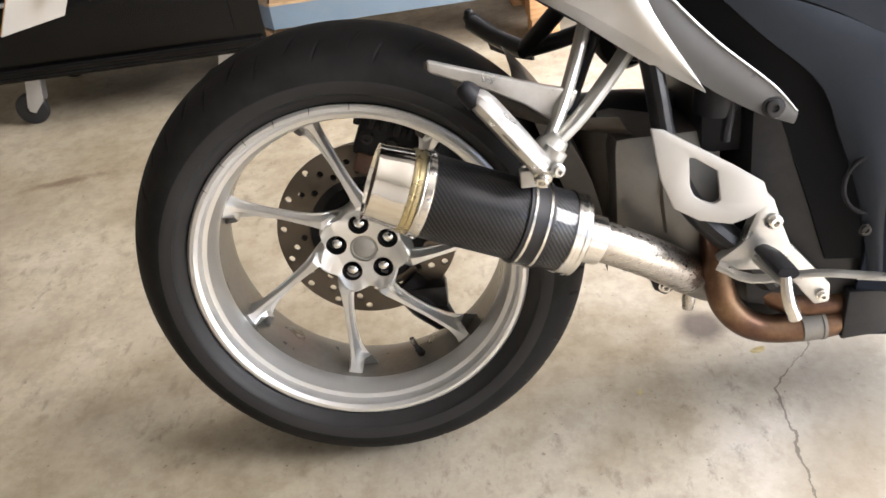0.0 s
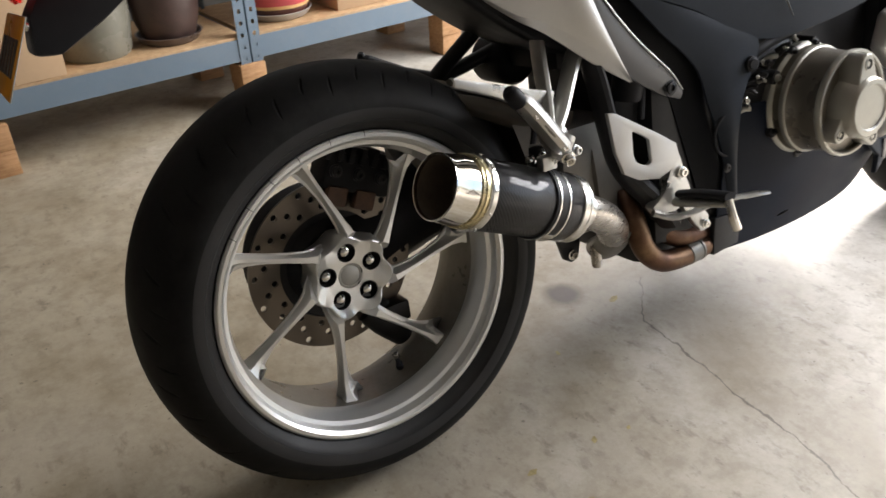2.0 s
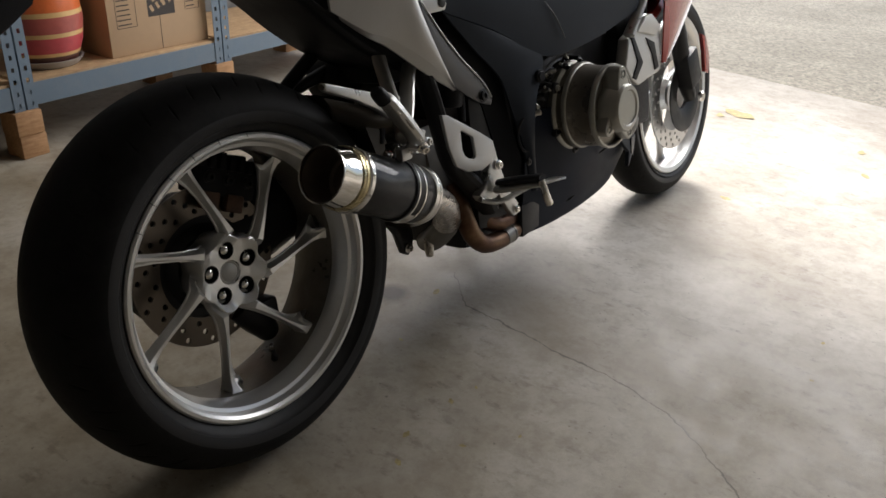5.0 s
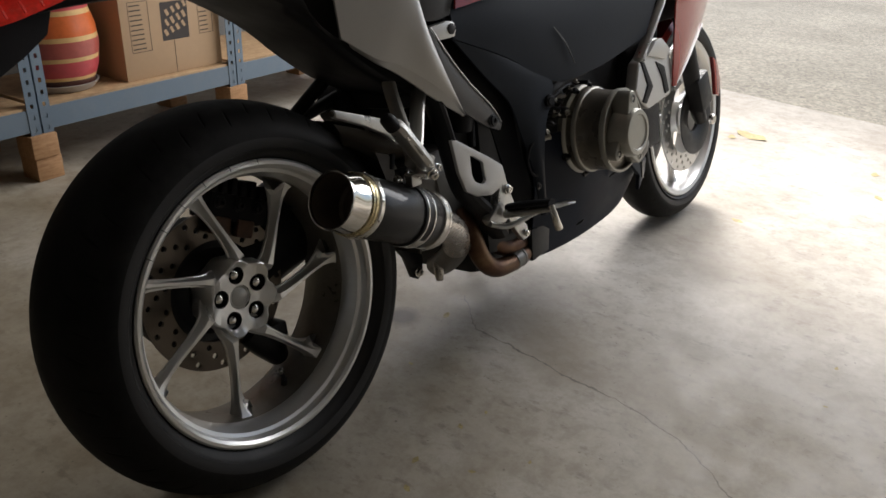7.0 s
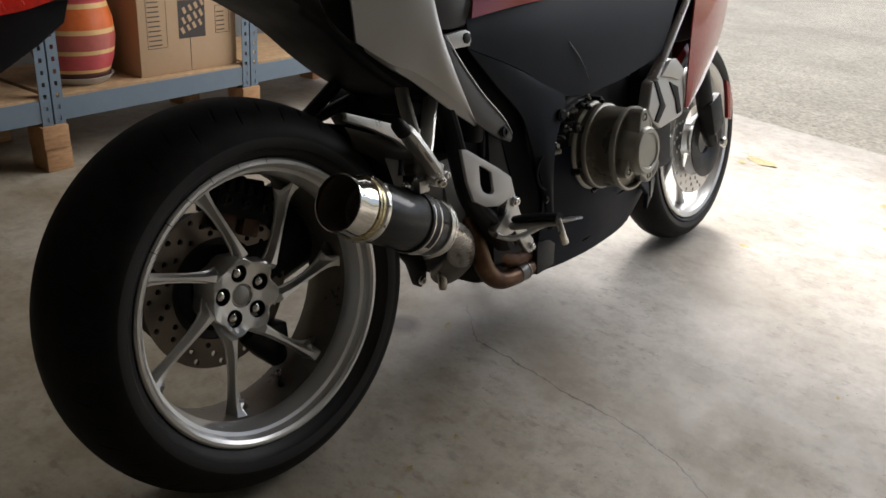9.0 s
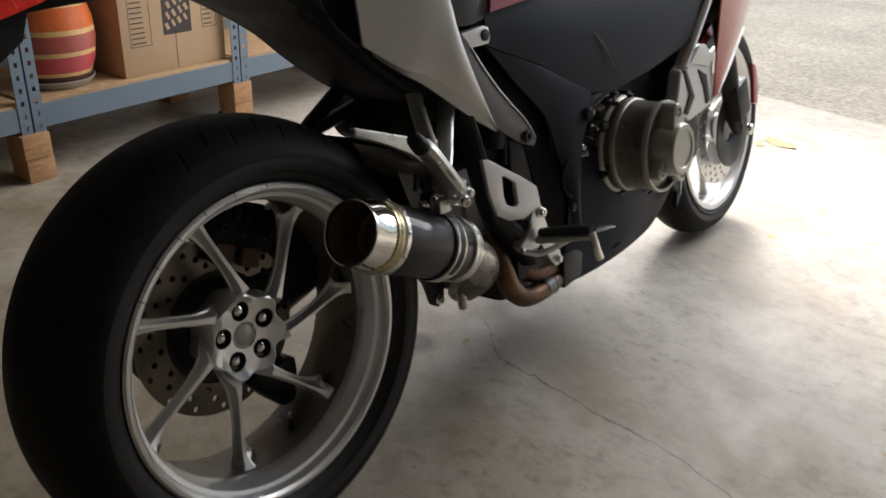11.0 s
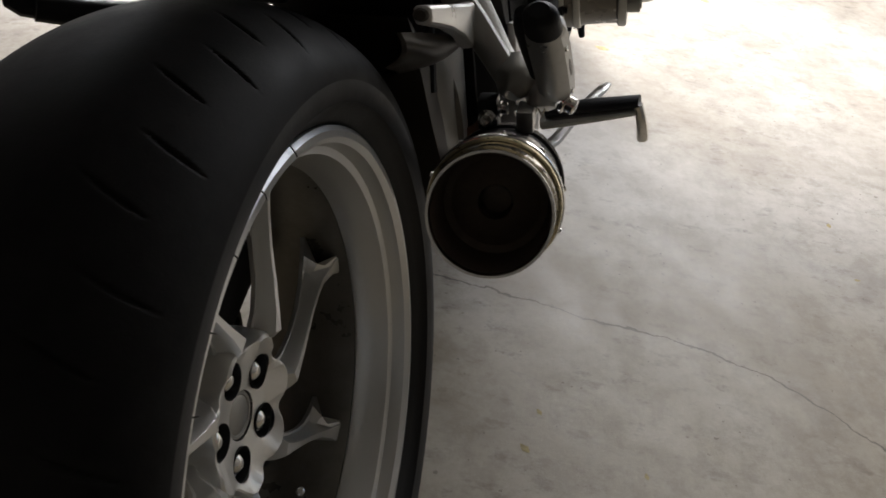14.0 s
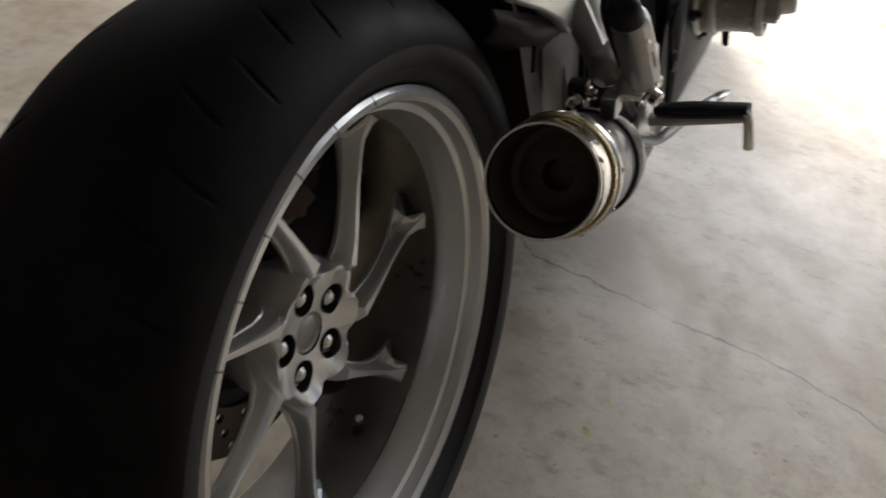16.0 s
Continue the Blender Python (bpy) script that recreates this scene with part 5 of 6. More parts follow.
part("cover_ring", lathe([(0.0940, -0.174), (0.0962, -0.176), (0.0968, -0.188), (0.0945, -0.1915), (0.0915, -0.1935)], CC, (0, 1, 0), 80), ENGINE_ALU, cover, "pale crankcase joint ring")
a0 = [radians(-120 + 8 * k) for k in range(11)]
part("boss_crescent", tube([(boss.x + 0.0368 * math.cos(a), boss.y + 0.0004, boss.z + 0.0368 * math.sin(a)) for a in a0], [0.0004] + [0.0016] * 9 + [0.0004], 8), CAST_ALU, cover, "bright crescent on the boss")
for x, y, z, r in ((0.808, -0.311, 0.500, 0.0085), (0.762, -0.300, 0.393, 0.0075), (0.860, -0.296, 0.366, 0.0070)):
    well = part("bolt_well", lathe([(r * 1.25, 0.004), (r * 1.2, -0.0012), (r, -0.0014), (r * 0.92, 0.0025)], (x, y, z), (0, 1, 0), 20), ENGINE_ALU, cover)
    part("bolt", lathe([(r * 0.98, -0.0002), (r * 0.5, -0.0002), (r * 0.45, 0.001), (0, 0.001)], (x, y, z), (0, 1, 0), 16), BLACK_METAL, well, "dark sunk bolt")
for a, r in ((78, 1.0), (112, 0.8), (147, 1.15), (206, 0.9), (262, 1.0)):
    at = Vector((0.8214 + 0.094 * math.cos(radians(a)), -0.186, 0.4297 + 0.094 * math.sin(radians(a))))
    ear = part("flange_ear", lathe([(0.0115 * r, 0.03), (0.0112 * r, -0.004), (0.0098 * r, -0.007), (0.0, -0.007)], at, (0, 1, 0), 16), BLACK_METAL, cover)
    part("bolt", bolt(at + Vector((0, -0.007, 0)), (0, -1, 0), 0.0046 * r, 0.006), ENGINE_ALU if a % 2 else BLACK_METAL, ear)
# bolts, clips and hose ends crowded behind the cover, all in the shade of the fairing
for k, (x, z) in enumerate(((0.700, 0.545), (0.722, 0.532), (0.748, 0.540), (0.690, 0.522), (0.712, 0.508), (0.676, 0.498), (0.698, 0.486), (0.668, 0.470), (0.686, 0.452), (0.672, 0.425), (0.70, 0.40))):
    part("case_bolt", bolt((x, -0.166 - 0.004 * (k % 3), z), (-0.3, -1, 0.15), 0.0048, 0.008), CLAMP_STEEL if k % 4 == 0 else BLACK_METAL, bike, "crankcase bolt")
rng_fit = random.Random(41)
for k in range(14):
    f = k / 13
    at = Vector((0.676 + 0.125 * f ** 1.4, -0.180 - 0.012 * rng_fit.random(), 0.452 + 0.105 * f ** 0.75)) + Vector((rng_fit.uniform(-0.010, 0.010), 0, rng_fit.uniform(-0.012, 0.010)))
    d = Vector((rng_fit.uniform(-0.8, 0.8), rng_fit.uniform(-1, -0.2), rng_fit.uniform(-0.6, 0.8))).normalized()
    r = rng_fit.uniform(0.0035, 0.0085)
    fitting = part("case_fitting", tube([at - d * 0.014, at, at + d * rng_fit.uniform(0.008, 0.016) + Vector((0, 0, -0.006))], [r, r * 0.85, r * 0.6], 8, 2), BLACK_METAL if k % 4 else ENGINE_ALU, bike, "small fitting crowded above the clutch cover")
    if k % 3 == 0:
        part("union_nut", bolt(at + d * 0.006, d, r * 0.75, 0.004), ENGINE_ALU, fitting)
part("coolant_hose", tube([(0.665, -0.165, 0.49), (0.684, -0.184, 0.528), (0.735, -0.188, 0.546), (0.80, -0.186, 0.552), (0.86, -0.176, 0.556)], 0.010, 14, 6), BLACK_PLASTIC, bike, "black coolant hose over the cover")
part("hose_end", lathe([(0, -0.010), (0.008, -0.010), (0.0095, -0.008), (0.0125, -0.007), (0.0125, 0.012), (0, 0.012)], (0.668, -0.197, 0.520), (0.15, 1, 0), 20), BLACK_PLASTIC, bike, "black round hose end at the fairing's edge")
part("oil_line", tube([(0.66, -0.165, 0.525), (0.70, -0.182, 0.520), (0.735, -0.186, 0.535), (0.775, -0.182, 0.552), (0.83, -0.165, 0.565)], 0.0065, 10, 5), BLACK_METAL, bike, "black oil line")
part("wiring_loom", tube([(0.66, -0.165, 0.44), (0.675, -0.178, 0.49), (0.70, -0.180, 0.54), (0.70, -0.165, 0.57)], 0.005, 10, 5), BLACK_PLASTIC, bike, "taped black wiring loom")
bm = tube([(1.02, -0.17, 0.30), (1.06, -0.19, 0.325), (1.085, -0.19, 0.345)], [0.02, 0.022, 0.018], 12, 3)
part("water_outlet", bm, DULL_ALU, bike, "dull alloy water outlet")

# black underside of the tail, its side and the lamp cluster
prof = [(-0.30, 0.785), (-0.16, 0.800), (-0.03, 0.803), (0.042, 0.796), (0.155, 0.736), (0.228, 0.676), (0.305, 0.622), (0.40, 0.575)]
low = [(x, -0.045 - 0.065 * min(1, max(0, (x + 0.32) / 0.34)), z) for x, z in prof]
bm = sheet(low, [(-0.30, -0.085, 0.81), (-0.16, -0.120, 0.86), (-0.06, -0.132, 0.88), (0.03, -0.135, 0.86), (0.11, -0.130, 0.80), (0.17, -0.122, 0.72), (0.32, -0.140, 0.64), (0.42, -0.148, 0.58)], (0, -0.004, 0), 8, 28)
sheet(low, [(x, -y * 0.72, z + 0.004) for x, y, z in low], (0, 0, -0.006), 6, 28, (0, 0, 0.004), bm)
tail = part("tail_underside", bm, BLACK_PLASTIC, bike, "black plastic tail underside")
bm = sheet([(-0.335, -0.06, 0.777), (-0.29, -0.088, 0.783), (-0.25, -0.107, 0.795), (-0.200, -0.124, 0.812)], [(-0.350, -0.056, 0.815), (-0.297, -0.092, 0.820), (-0.25, -0.114, 0.826), (-0.206, -0.130, 0.834)], (0, -0.008, 0), 6, 16)
sheet([(-0.335, 0.05, 0.775), (-0.335, 0.0, 0.772), (-0.335, -0.05, 0.775)], [(-0.350, 0.05, 0.815), (-0.352, 0.0, 0.815), (-0.350, -0.05, 0.815)], (-0.006, 0, 0), 5, 8, (0.004, 0, 0), bm)
lens = part("tail_light", bm, RED_LENS, bike, "bright red tail lamp lens")
part("lamp_hood", sheet([(-0.350, -0.056, 0.8155), (-0.297, -0.092, 0.8205), (-0.25, -0.114, 0.8265), (-0.182, -0.136, 0.8385), (-0.09, -0.152, 0.83)], [(-0.36, -0.046, 0.865), (-0.30, -0.088, 0.869), (-0.25, -0.116, 0.875), (-0.185, -0.14, 0.878), (-0.09, -0.16, 0.88)], (0, -0.004, 0), 5, 16), BLACK_METAL, lens, "smoked black hood over the lamp")
for k in range(7):
    f = k / 6
    x, y, z = -0.325 + 0.112 * f, -0.070 - 0.055 * f ** 0.8, 0.781 + 0.028 * f ** 1.4
    part("lens_rib", tube([(x, y - 0.0045, z + 0.003), (x - 0.006, y - 0.0075, z + 0.017), (x - 0.010, y - 0.006, z + 0.031)], 0.0022, 6, 3), RED_LENS, lens)
part("tail_cowl", sheet([(-0.36, -0.045, 0.862), (-0.28, -0.092, 0.867), (-0.15, -0.125, 0.874), (0.05, -0.16, 0.875)], [(-0.36, 0.045, 0.90), (-0.28, 0.09, 0.92), (-0.15, 0.12, 0.94), (0.05, 0.15, 0.95)], (0, 0, 0.02), 6, 14, (0, 0, -0.004)), BLACK_PLASTIC, bike, "black tail cowl")
bm = plate([(-0.20, 0.800), (-0.215, 0.765), (-0.25, 0.742), (-0.305, 0.712), (-0.335, 0.715), (-0.328, 0.76), (-0.30, 0.80)], -0.035, 0.07, 0.008)
holder = part("plate_holder", bm, BLACK_PLASTIC, bike, "black number plate holder")
plate_pose = pose(-0.3555, 0.0, 0.720, 0, 26, 0)
part("number_plate", box((-0.0012, -0.089, -0.046), (0.0, 0.089, 0.046), 0.0004, turn=plate_pose), SILVER_PANEL, holder, "bare metal back of the number plate")
part("plate_face", box((-0.0024, -0.088, -0.045), (-0.0014, 0.088, 0.045), 0.0003, turn=plate_pose), PLATE_AMBER, holder, "amber number plate face with dark bars")
for k in range(5):
    part("plate_bar", box((-0.0032, -0.075 + 0.031 * k, -0.022), (-0.0025, -0.053 + 0.031 * k, 0.02), 0, turn=plate_pose), CARD_INK, holder)
for y in (-0.062, 0.062):
    part("plate_bolt", bolt(plate_pose @ Vector((0.0, y, 0.036)), (1, 0, -0.4), 0.005, 0.006), CLAMP_STEEL, holder)

# nose: radiator block, silver side trim, chrome strip, red flank
part("radiator", box((1.06, -0.17, 0.30), (1.24, 0.17, 0.80), 0.02), BLACK_PLASTIC, bike, "black radiator shroud")
duct_y = lambda x, z: -0.212 - 0.04 * (1.2 - x)
bm = plate([(1.052, 0.549), (1.097, 0.583), (1.130, 0.585), (1.205, 0.545), (1.213, 0.505), (1.205, 0.437), (1.075, 0.424), (1.034, 0.447), (1.004, 0.480), (1.024, 0.540)], duct_y, 0.03, 0.007, segments=3)
duct = part("air_duct", bm, SILVER_PANEL, bike, "silver faceted air duct trim")
part("duct_slot", plate([(1.030, 0.543), (1.066, 0.483), (1.036, 0.449), (1.056, 0.441), (1.096, 0.475), (1.048, 0.540)], lambda x, z: duct_y(x, z) - 0.003, 0.006, 0.0015), BLACK_PLASTIC, duct, "black chevron slot")
part("duct_slot", plate([(1.114, 0.531), (1.165, 0.512), (1.190, 0.449), (1.168, 0.445), (1.151, 0.486)], lambda x, z: duct_y(x, z) - 0.003, 0.006, 0.0015), BLACK_PLASTIC, duct, "black wedge slot")
part("duct_facet", plate([(1.056, 0.551), (1.097, 0.581), (1.130, 0.583), (1.195, 0.547), (1.165, 0.528), (1.112, 0.541)], lambda x, z: duct_y(x, z) - 0.006 - 0.12 * (z - 0.53), 0.012, 0.003), SILVER_PANEL, duct, "pale top facet")
part("chrome_strip", tube([(1.020, -0.222, 0.548), (1.10, -0.224, 0.63), (1.185, -0.224, 0.715), (1.27, -0.22, 0.80)], [0.014, 0.012, 0.009, 0.007], 10, 4, None, 0.6), CAST_ALU, duct, "bright trim strip")
bm = sheet([(1.285, -0.215, 0.85), (1.225, -0.226, 0.70), (1.206, -0.226, 0.60), (1.212, -0.215, 0.455)], [(1.74, -0.10, 0.85), (1.60, -0.155, 0.69), (1.46, -0.184, 0.575), (1.228, -0.213, 0.45)], (0, -0.012, 0), 10, 18)
red = part("nose_fairing", bm, RED_PAINT, bike, "dark red front fairing flank")
part("fairing_edge", tube([(1.214, -0.217, 0.452), (1.32, -0.205, 0.502), (1.465, -0.185, 0.578)], [0.003, 0.004, 0.003], 8, 4), SILVER_PANEL, red, "pale lower edge")
part("nose_core", box((1.22, -0.15, 0.60), (1.55, 0.15, 0.86), 0.03), BLACK_PLASTIC, bike, "black inner nose")

# front wheel, discs, fork legs, caliper, mudguard
FH = Vector((1.567, -0.034, 0.302))
prof = [(0.2325, -0.056), (0.226, -0.050), (0.2185, -0.03), (0.2125, 0.0), (0.2185, 0.03), (0.226, 0.050), (0.2325, 0.056), (0.229, 0.059), (0.217, 0.056), (0.207, 0.03), (0.205, 0.0), (0.207, -0.03), (0.2125, -0.047), (0.217, -0.056), (0.229, -0.059)]
front = part("front_wheel", lathe(prof, FH, (0, 1, 0), 96, closed=True), WHEEL_SILVER, bike, "silver cast front wheel")
tyre(FH, 0.302, 0.060, 0.04, 0.2325, 0.0525, front, "black front tyre", 2 * math.pi / 16, 40, 300)
part("hub", lathe([(0, -0.05), (0.035, -0.05), (0.04, -0.045), (0.045, -0.02), (0.045, 0.02), (0.04, 0.045), (0, 0.05)], FH, (0, 1, 0), 32), WHEEL_SILVER, front)
for k in range(7):
    a = radians(20 + 360 / 7 * k)
    o = Vector((math.cos(a), 0, math.sin(a)))
    part("spoke", tube([FH + o * 0.03, FH + o * 0.12, FH + o * 0.19, FH + o * 0.209], [0.017, 0.010, 0.012, 0.018], 10, 3, None, 1.2), WHEEL_SILVER, front)
for y in (-0.092, 0.047):
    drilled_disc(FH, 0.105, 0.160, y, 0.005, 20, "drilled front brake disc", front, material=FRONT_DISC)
    part("disc_carrier", lathe([(0.1065, y + 0.001), (0.1065, y + 0.004), (0.07, y + 0.008), (0.04, y + 0.02), (0.04, y + 0.01), (0.07, y - 0.002)], FH, (0, 1, 0), 40, closed=True), BLACK_METAL, front, "black disc carrier")
for s in (-1, 1):
    y = FH.y + 0.105 * s
    leg_ = part("fork_leg", tube([(1.565, y, 0.295), (1.53, y, 0.36), (1.44, y, 0.60), (1.38, y, 0.80)], [0.018, 0.023, 0.024, 0.025], 16, 4), BLACK_METAL, bike, "black front fork leg")
    bm = box((1.50, y - 0.03, 0.33), (1.575, y + 0.018, 0.435), 0.012, turn=Matrix.Translation((1.53, 0, 0.38)) @ Matrix.Rotation(radians(-22), 4, "Y") @ Matrix.Translation((-1.53, 0, -0.38)))
    part("caliper", bm, BLACK_METAL, leg_, "black front caliper")
    part("caliper_cover", plate([(1.581, 0.475), (1.612, 0.462), (1.640, 0.400), (1.630, 0.355), (1.606, 0.363), (1.596, 0.426)], y - 0.030 if s < 0 else y + 0.020, 0.012, 0.003), RED_PAINT, leg_, "dark red caliper cover")
    part("axle_nut", lathe([(0, -0.012), (0.012, -0.012), (0.016, -0.008), (0.016, 0.0)], (1.565, y - 0.03 if s < 0 else y + 0.03, 0.300), (0, 1, 0), 12), CLAMP_STEEL, leg_)
bm = bmesh.new()
rows = []
for i in range(17):
    a = radians(84 + 66 * i / 16)
    rows.append([bm.verts.new((FH.x + r * math.cos(a), FH.y + y, FH.z + r * math.sin(a))) for y, r in ((-0.075, 0.285), (-0.07, 0.305), (-0.045, 0.318), (0, 0.324), (0.045, 0.318), (0.07, 0.305), (0.075, 0.285))])
for p, q in zip(rows, rows[1:]):
    for j in range(6):
        bm.faces.new((p[j], p[j + 1], q[j + 1], q[j]))
bmesh.ops.solidify(bm, geom=bm.faces[:], thickness=0.003)
part("mudguard", bm, RED_PAINT, bike, "dark red front mudguard")

# side stand that holds the lean
stand = part("side_stand", tube([(0.93, 0.13, 0.25), (0.935, 0.19, 0.17), (0.945, 0.275, 0.062)], [0.014, 0.012, 0.011], 12, 3), BLACK_METAL, bike, "black side stand")
part("stand_foot", box((0.915, 0.248, 0.048), (0.98, 0.312, 0.060), 0.004), BLACK_METAL, stand)

# ---------------------------------------------------------------- steel shelving along the far wall
SHELF = pose(0.445, 1.622, 0, 0, 0, 5.1)


def shelf_part(name, bm, material, parent, label=""):
    bm.transform(SHELF)
    return part(name, bm, material, parent, label)


def slotted_post(x, y, z0, z1, face):
    """An angle post with keyhole slots cut through its front leg."""
    bm = bmesh.new()
    w, t, pitch = 0.036, 0.0022, 0.0381
    xs = [x, x + face * 0.013, x + face * 0.023, x + face * w]
    z = z0
    n = int((z1 - z0) / pitch)
    zs = [z0]
    for k in range(n):
        zs += [z0 + k * pitch + 0.010, z0 + k * pitch + 0.024]
    zs.append(z1)
    f = [[bm.verts.new((q, y, h)) for q in xs] for h in zs]
    for i in range(len(zs) - 1):
        for j in range(3):
            if j == 1 and i % 2 == 1:
                continue
            bm.faces.new((f[i][j], f[i][j + 1], f[i + 1][j + 1], f[i + 1][j]))
    r = bmesh.ops.extrude_face_region(bm, geom=bm.faces[:])
    bmesh.ops.translate(bm, verts=[v for v in r["geom"] if isinstance(v, bmesh.types.BMVert)], vec=(0, t, 0))
    box((min(x, x + face * t), y + t, z0), (max(x, x + face * t), y + w, z1), 0, bm)
    return bm


def shelving_unit(x0, x1, label):
    """Two rows of posts, beams round a chipboard deck, standing on timber blocks."""
    unit = tagged(new("shelving_unit"), label, "shelf", "garage shelving")
    depth = 0.46
    for y, back in ((0.0, 0), (depth - 0.036, 1)):
        for x, face in ((x0, 1), (x1, -1)):
            shelf_part("post", slotted_post(x, y, 0.152, 1.83, face), SHELF_BLUE, unit)
    for z in (0.162, 1.10):
        bm = box((x0 + 0.002, 0.0026, z), (x1 - 0.002, 0.006, z + 0.072), 0)
        box((x0 + 0.002, 0.006, z + 0.060), (x1 - 0.002, 0.03, z + 0.064), 0, bm)
        box((x0 + 0.002, 0.006, z), (x1 - 0.002, 0.014, z + 0.003), 0, bm)
        soften(bm, 0.0008, 1)
        shelf_part("front_beam", bm, SHELF_BLUE, unit)
        shelf_part("back_beam", box((x0 + 0.002, depth - 0.006, z), (x1 - 0.002, depth - 0.003, z + 0.072), 0.0008), SHELF_BLUE, unit)
        for x in (x0 + 0.003, x1 - 0.006):
            shelf_part("side_beam", box((x, 0.034, z), (x + 0.003, depth - 0.034, z + 0.07), 0.0008), SHELF_BLUE, unit)
        shelf_part("shelf_board", box((x0 + 0.008, 0.008, z + 0.0645), (x1 - 0.008, depth - 0.008, z + 0.080), 0.001), CHIPBOARD, unit, "raw chipboard deck")
    return unit


shelving_unit(0.003, 0.83, "blue-grey slotted steel shelving on timber blocks, holding pots and boxes")
shelving_unit(-0.90, -0.003, "blue-grey slotted steel shelving on timber blocks, holding pots and boxes")
shelving_unit(0.836, 1.66, "blue-grey slotted steel shelving on timber blocks, mostly hidden")

for x in (-0.80, 0.0, 0.83, 1.62):
    for y in (-0.008, 0.37):
        for k in range(2):
            j = 0.006 * math.sin(9 * x + 5 * k + y)
            bm = box((x - 0.045 + j, y + j, 0.076 * k + 0.0002), (x + 0.045 + j, y + 0.09 + j, 0.076 * (k + 1) - 0.0004), 0.004)
            bm.transform(SHELF)
            thing("timber_block", bm, PALLET_WOOD, "raw sawn pallet timber block under a shelf post", "wood block", "shelf blocks")

DECK = 0.2424


def pot(name, x, y, prof, material, label, saucer=None, saucer_mat=None, seg=48):
    bm = lathe(prof, SHELF @ Vector((x, y, DECK + (0.012 if saucer else 0.0))), (0, 0, 1), seg)
    ob = thing(name, bm, material, label, "plant pot", "pots on the shelf")
    if not prof[-2][0]:
        return ob
    top = max(q[1] for q in prof)
    rt = max(q[0] for q in prof if q[1] > top - 0.012)
    base = SHELF @ Vector((x, y, DECK + (0.012 if saucer else 0.0)))
    part("rim", lathe([(rt - 0.010, top - 0.010), (rt - 0.009, top + 0.002), (rt - 0.004, top + 0.0045), (rt + 0.001, top + 0.002), (rt + 0.002, top - 0.006), (rt - 0.001, top - 0.012)], base, (0, 0, 1), seg, closed=True), material, ob, "rolled rim")
    part("soil", lathe([(0, top - 0.028), (rt * 0.5, top - 0.024), (rt - 0.014, top - 0.027), (rt - 0.014, top - 0.04), (0, top - 0.04)], base, (0, 0, 1), 24), BROWN_CLAY, ob, "dry dark soil")
    part("foot_ring", lathe([(prof[1][0] - 0.012, 0.0), (prof[1][0] + 0.0015, 0.0005), (prof[1][0] + 0.003, 0.006), (prof[1][0] - 0.002, 0.009)], base, (0, 0, 1), seg), material, ob)
    if saucer:
        r = saucer
        bm = lathe([(0, 0), (r * 0.8, 0), (r * 0.86, 0.004), (r, 0.026), (r - 0.006, 0.026), (r * 0.82, 0.0105), (0, 0.0105)], SHELF @ Vector((x, y, DECK)), (0, 0, 1), seg)
        thing("saucer", bm, saucer_mat or material, "round glazed saucer under a plant pot", "saucer", "pot saucers")
    return ob


def striped_glaze():
    m, nt, b = node_mat("striped_glaze")
    tc = nt.nodes.new("ShaderNodeTexCoord")
    sep = nt.nodes.new("ShaderNodeSeparateXYZ")
    link(nt, tc.outputs["Object"], sep.inputs["Vector"])
    wob = noise_node(nt, 6, 3)
    ad = nt.nodes.new("ShaderNodeMath")
    ad.operation = "MULTIPLY_ADD"
    link(nt, wob.outputs["Fac"], ad.inputs[0])
    ad.inputs[1].default_value = 0.008
    link(nt, sep.outputs["Z"], ad.inputs[2])
    mr = nt.nodes.new("ShaderNodeMapRange")
    mr.inputs["From Min"].default_value, mr.inputs["From Max"].default_value = DECK, DECK + 0.30
    link(nt, ad.outputs[0], mr.inputs["Value"])
    dark, pink, tan, orange = (0.10, 0.035, 0.025), (0.52, 0.075, 0.085), (0.72, 0.47, 0.20), (0.66, 0.15, 0.04)
    r = ramp(nt, mr.outputs["Result"], [(0.0, dark), (0.15, tan), (0.19, pink), (0.36, tan), (0.41, (0.42, 0.10, 0.08)), (0.58, tan), (0.63, orange), (0.85, tan), (0.9, pink)])
    r.color_ramp.interpolation = "CONSTANT"
    f = noise_node(nt, 40, 5)
    col = mix(nt, "MULTIPLY", 0.5, r.outputs["Color"], ramp(nt, f.outputs["Fac"], [(0.3, (0.7, 0.7, 0.7)), (0.6, (1, 1, 1))]).outputs["Color"])
    link(nt, col, b.inputs["Base Color"])
    b.inputs["Roughness"].default_value = 0.3
    bump(nt, b, f.outputs["Fac"], 0.1)
    return m


GREY_GLAZE = surface("grey_olive_glaze", (0.20, 0.19, 0.15), 0.25, vary=0.15, blotch=8, relief=0.1)
BROWN_CLAY = surface("dark_brown_clay", (0.075, 0.045, 0.038), 0.45, vary=0.25, blotch=22, relief=0.6, relief_scale=60)
PALE_GLAZE = surface("pale_saucer_glaze", (0.42, 0.40, 0.38), 0.35, vary=0.1)
DARK_GLAZE = surface("dark_saucer_glaze", (0.12, 0.09, 0.08), 0.35, vary=0.15)
pot("plant_pot", 0.190, 0.160, [(0, 0), (0.100, 0), (0.108, 0.012), (0.128, 0.07), (0.138, 0.14), (0.134, 0.20), (0.118, 0.255), (0.12, 0.275), (0.112, 0.275), (0.105, 0.25), (0.0, 0.24)], striped_glaze(), "red, orange and tan striped ceramic plant pot", 0.122, PALE_GLAZE)
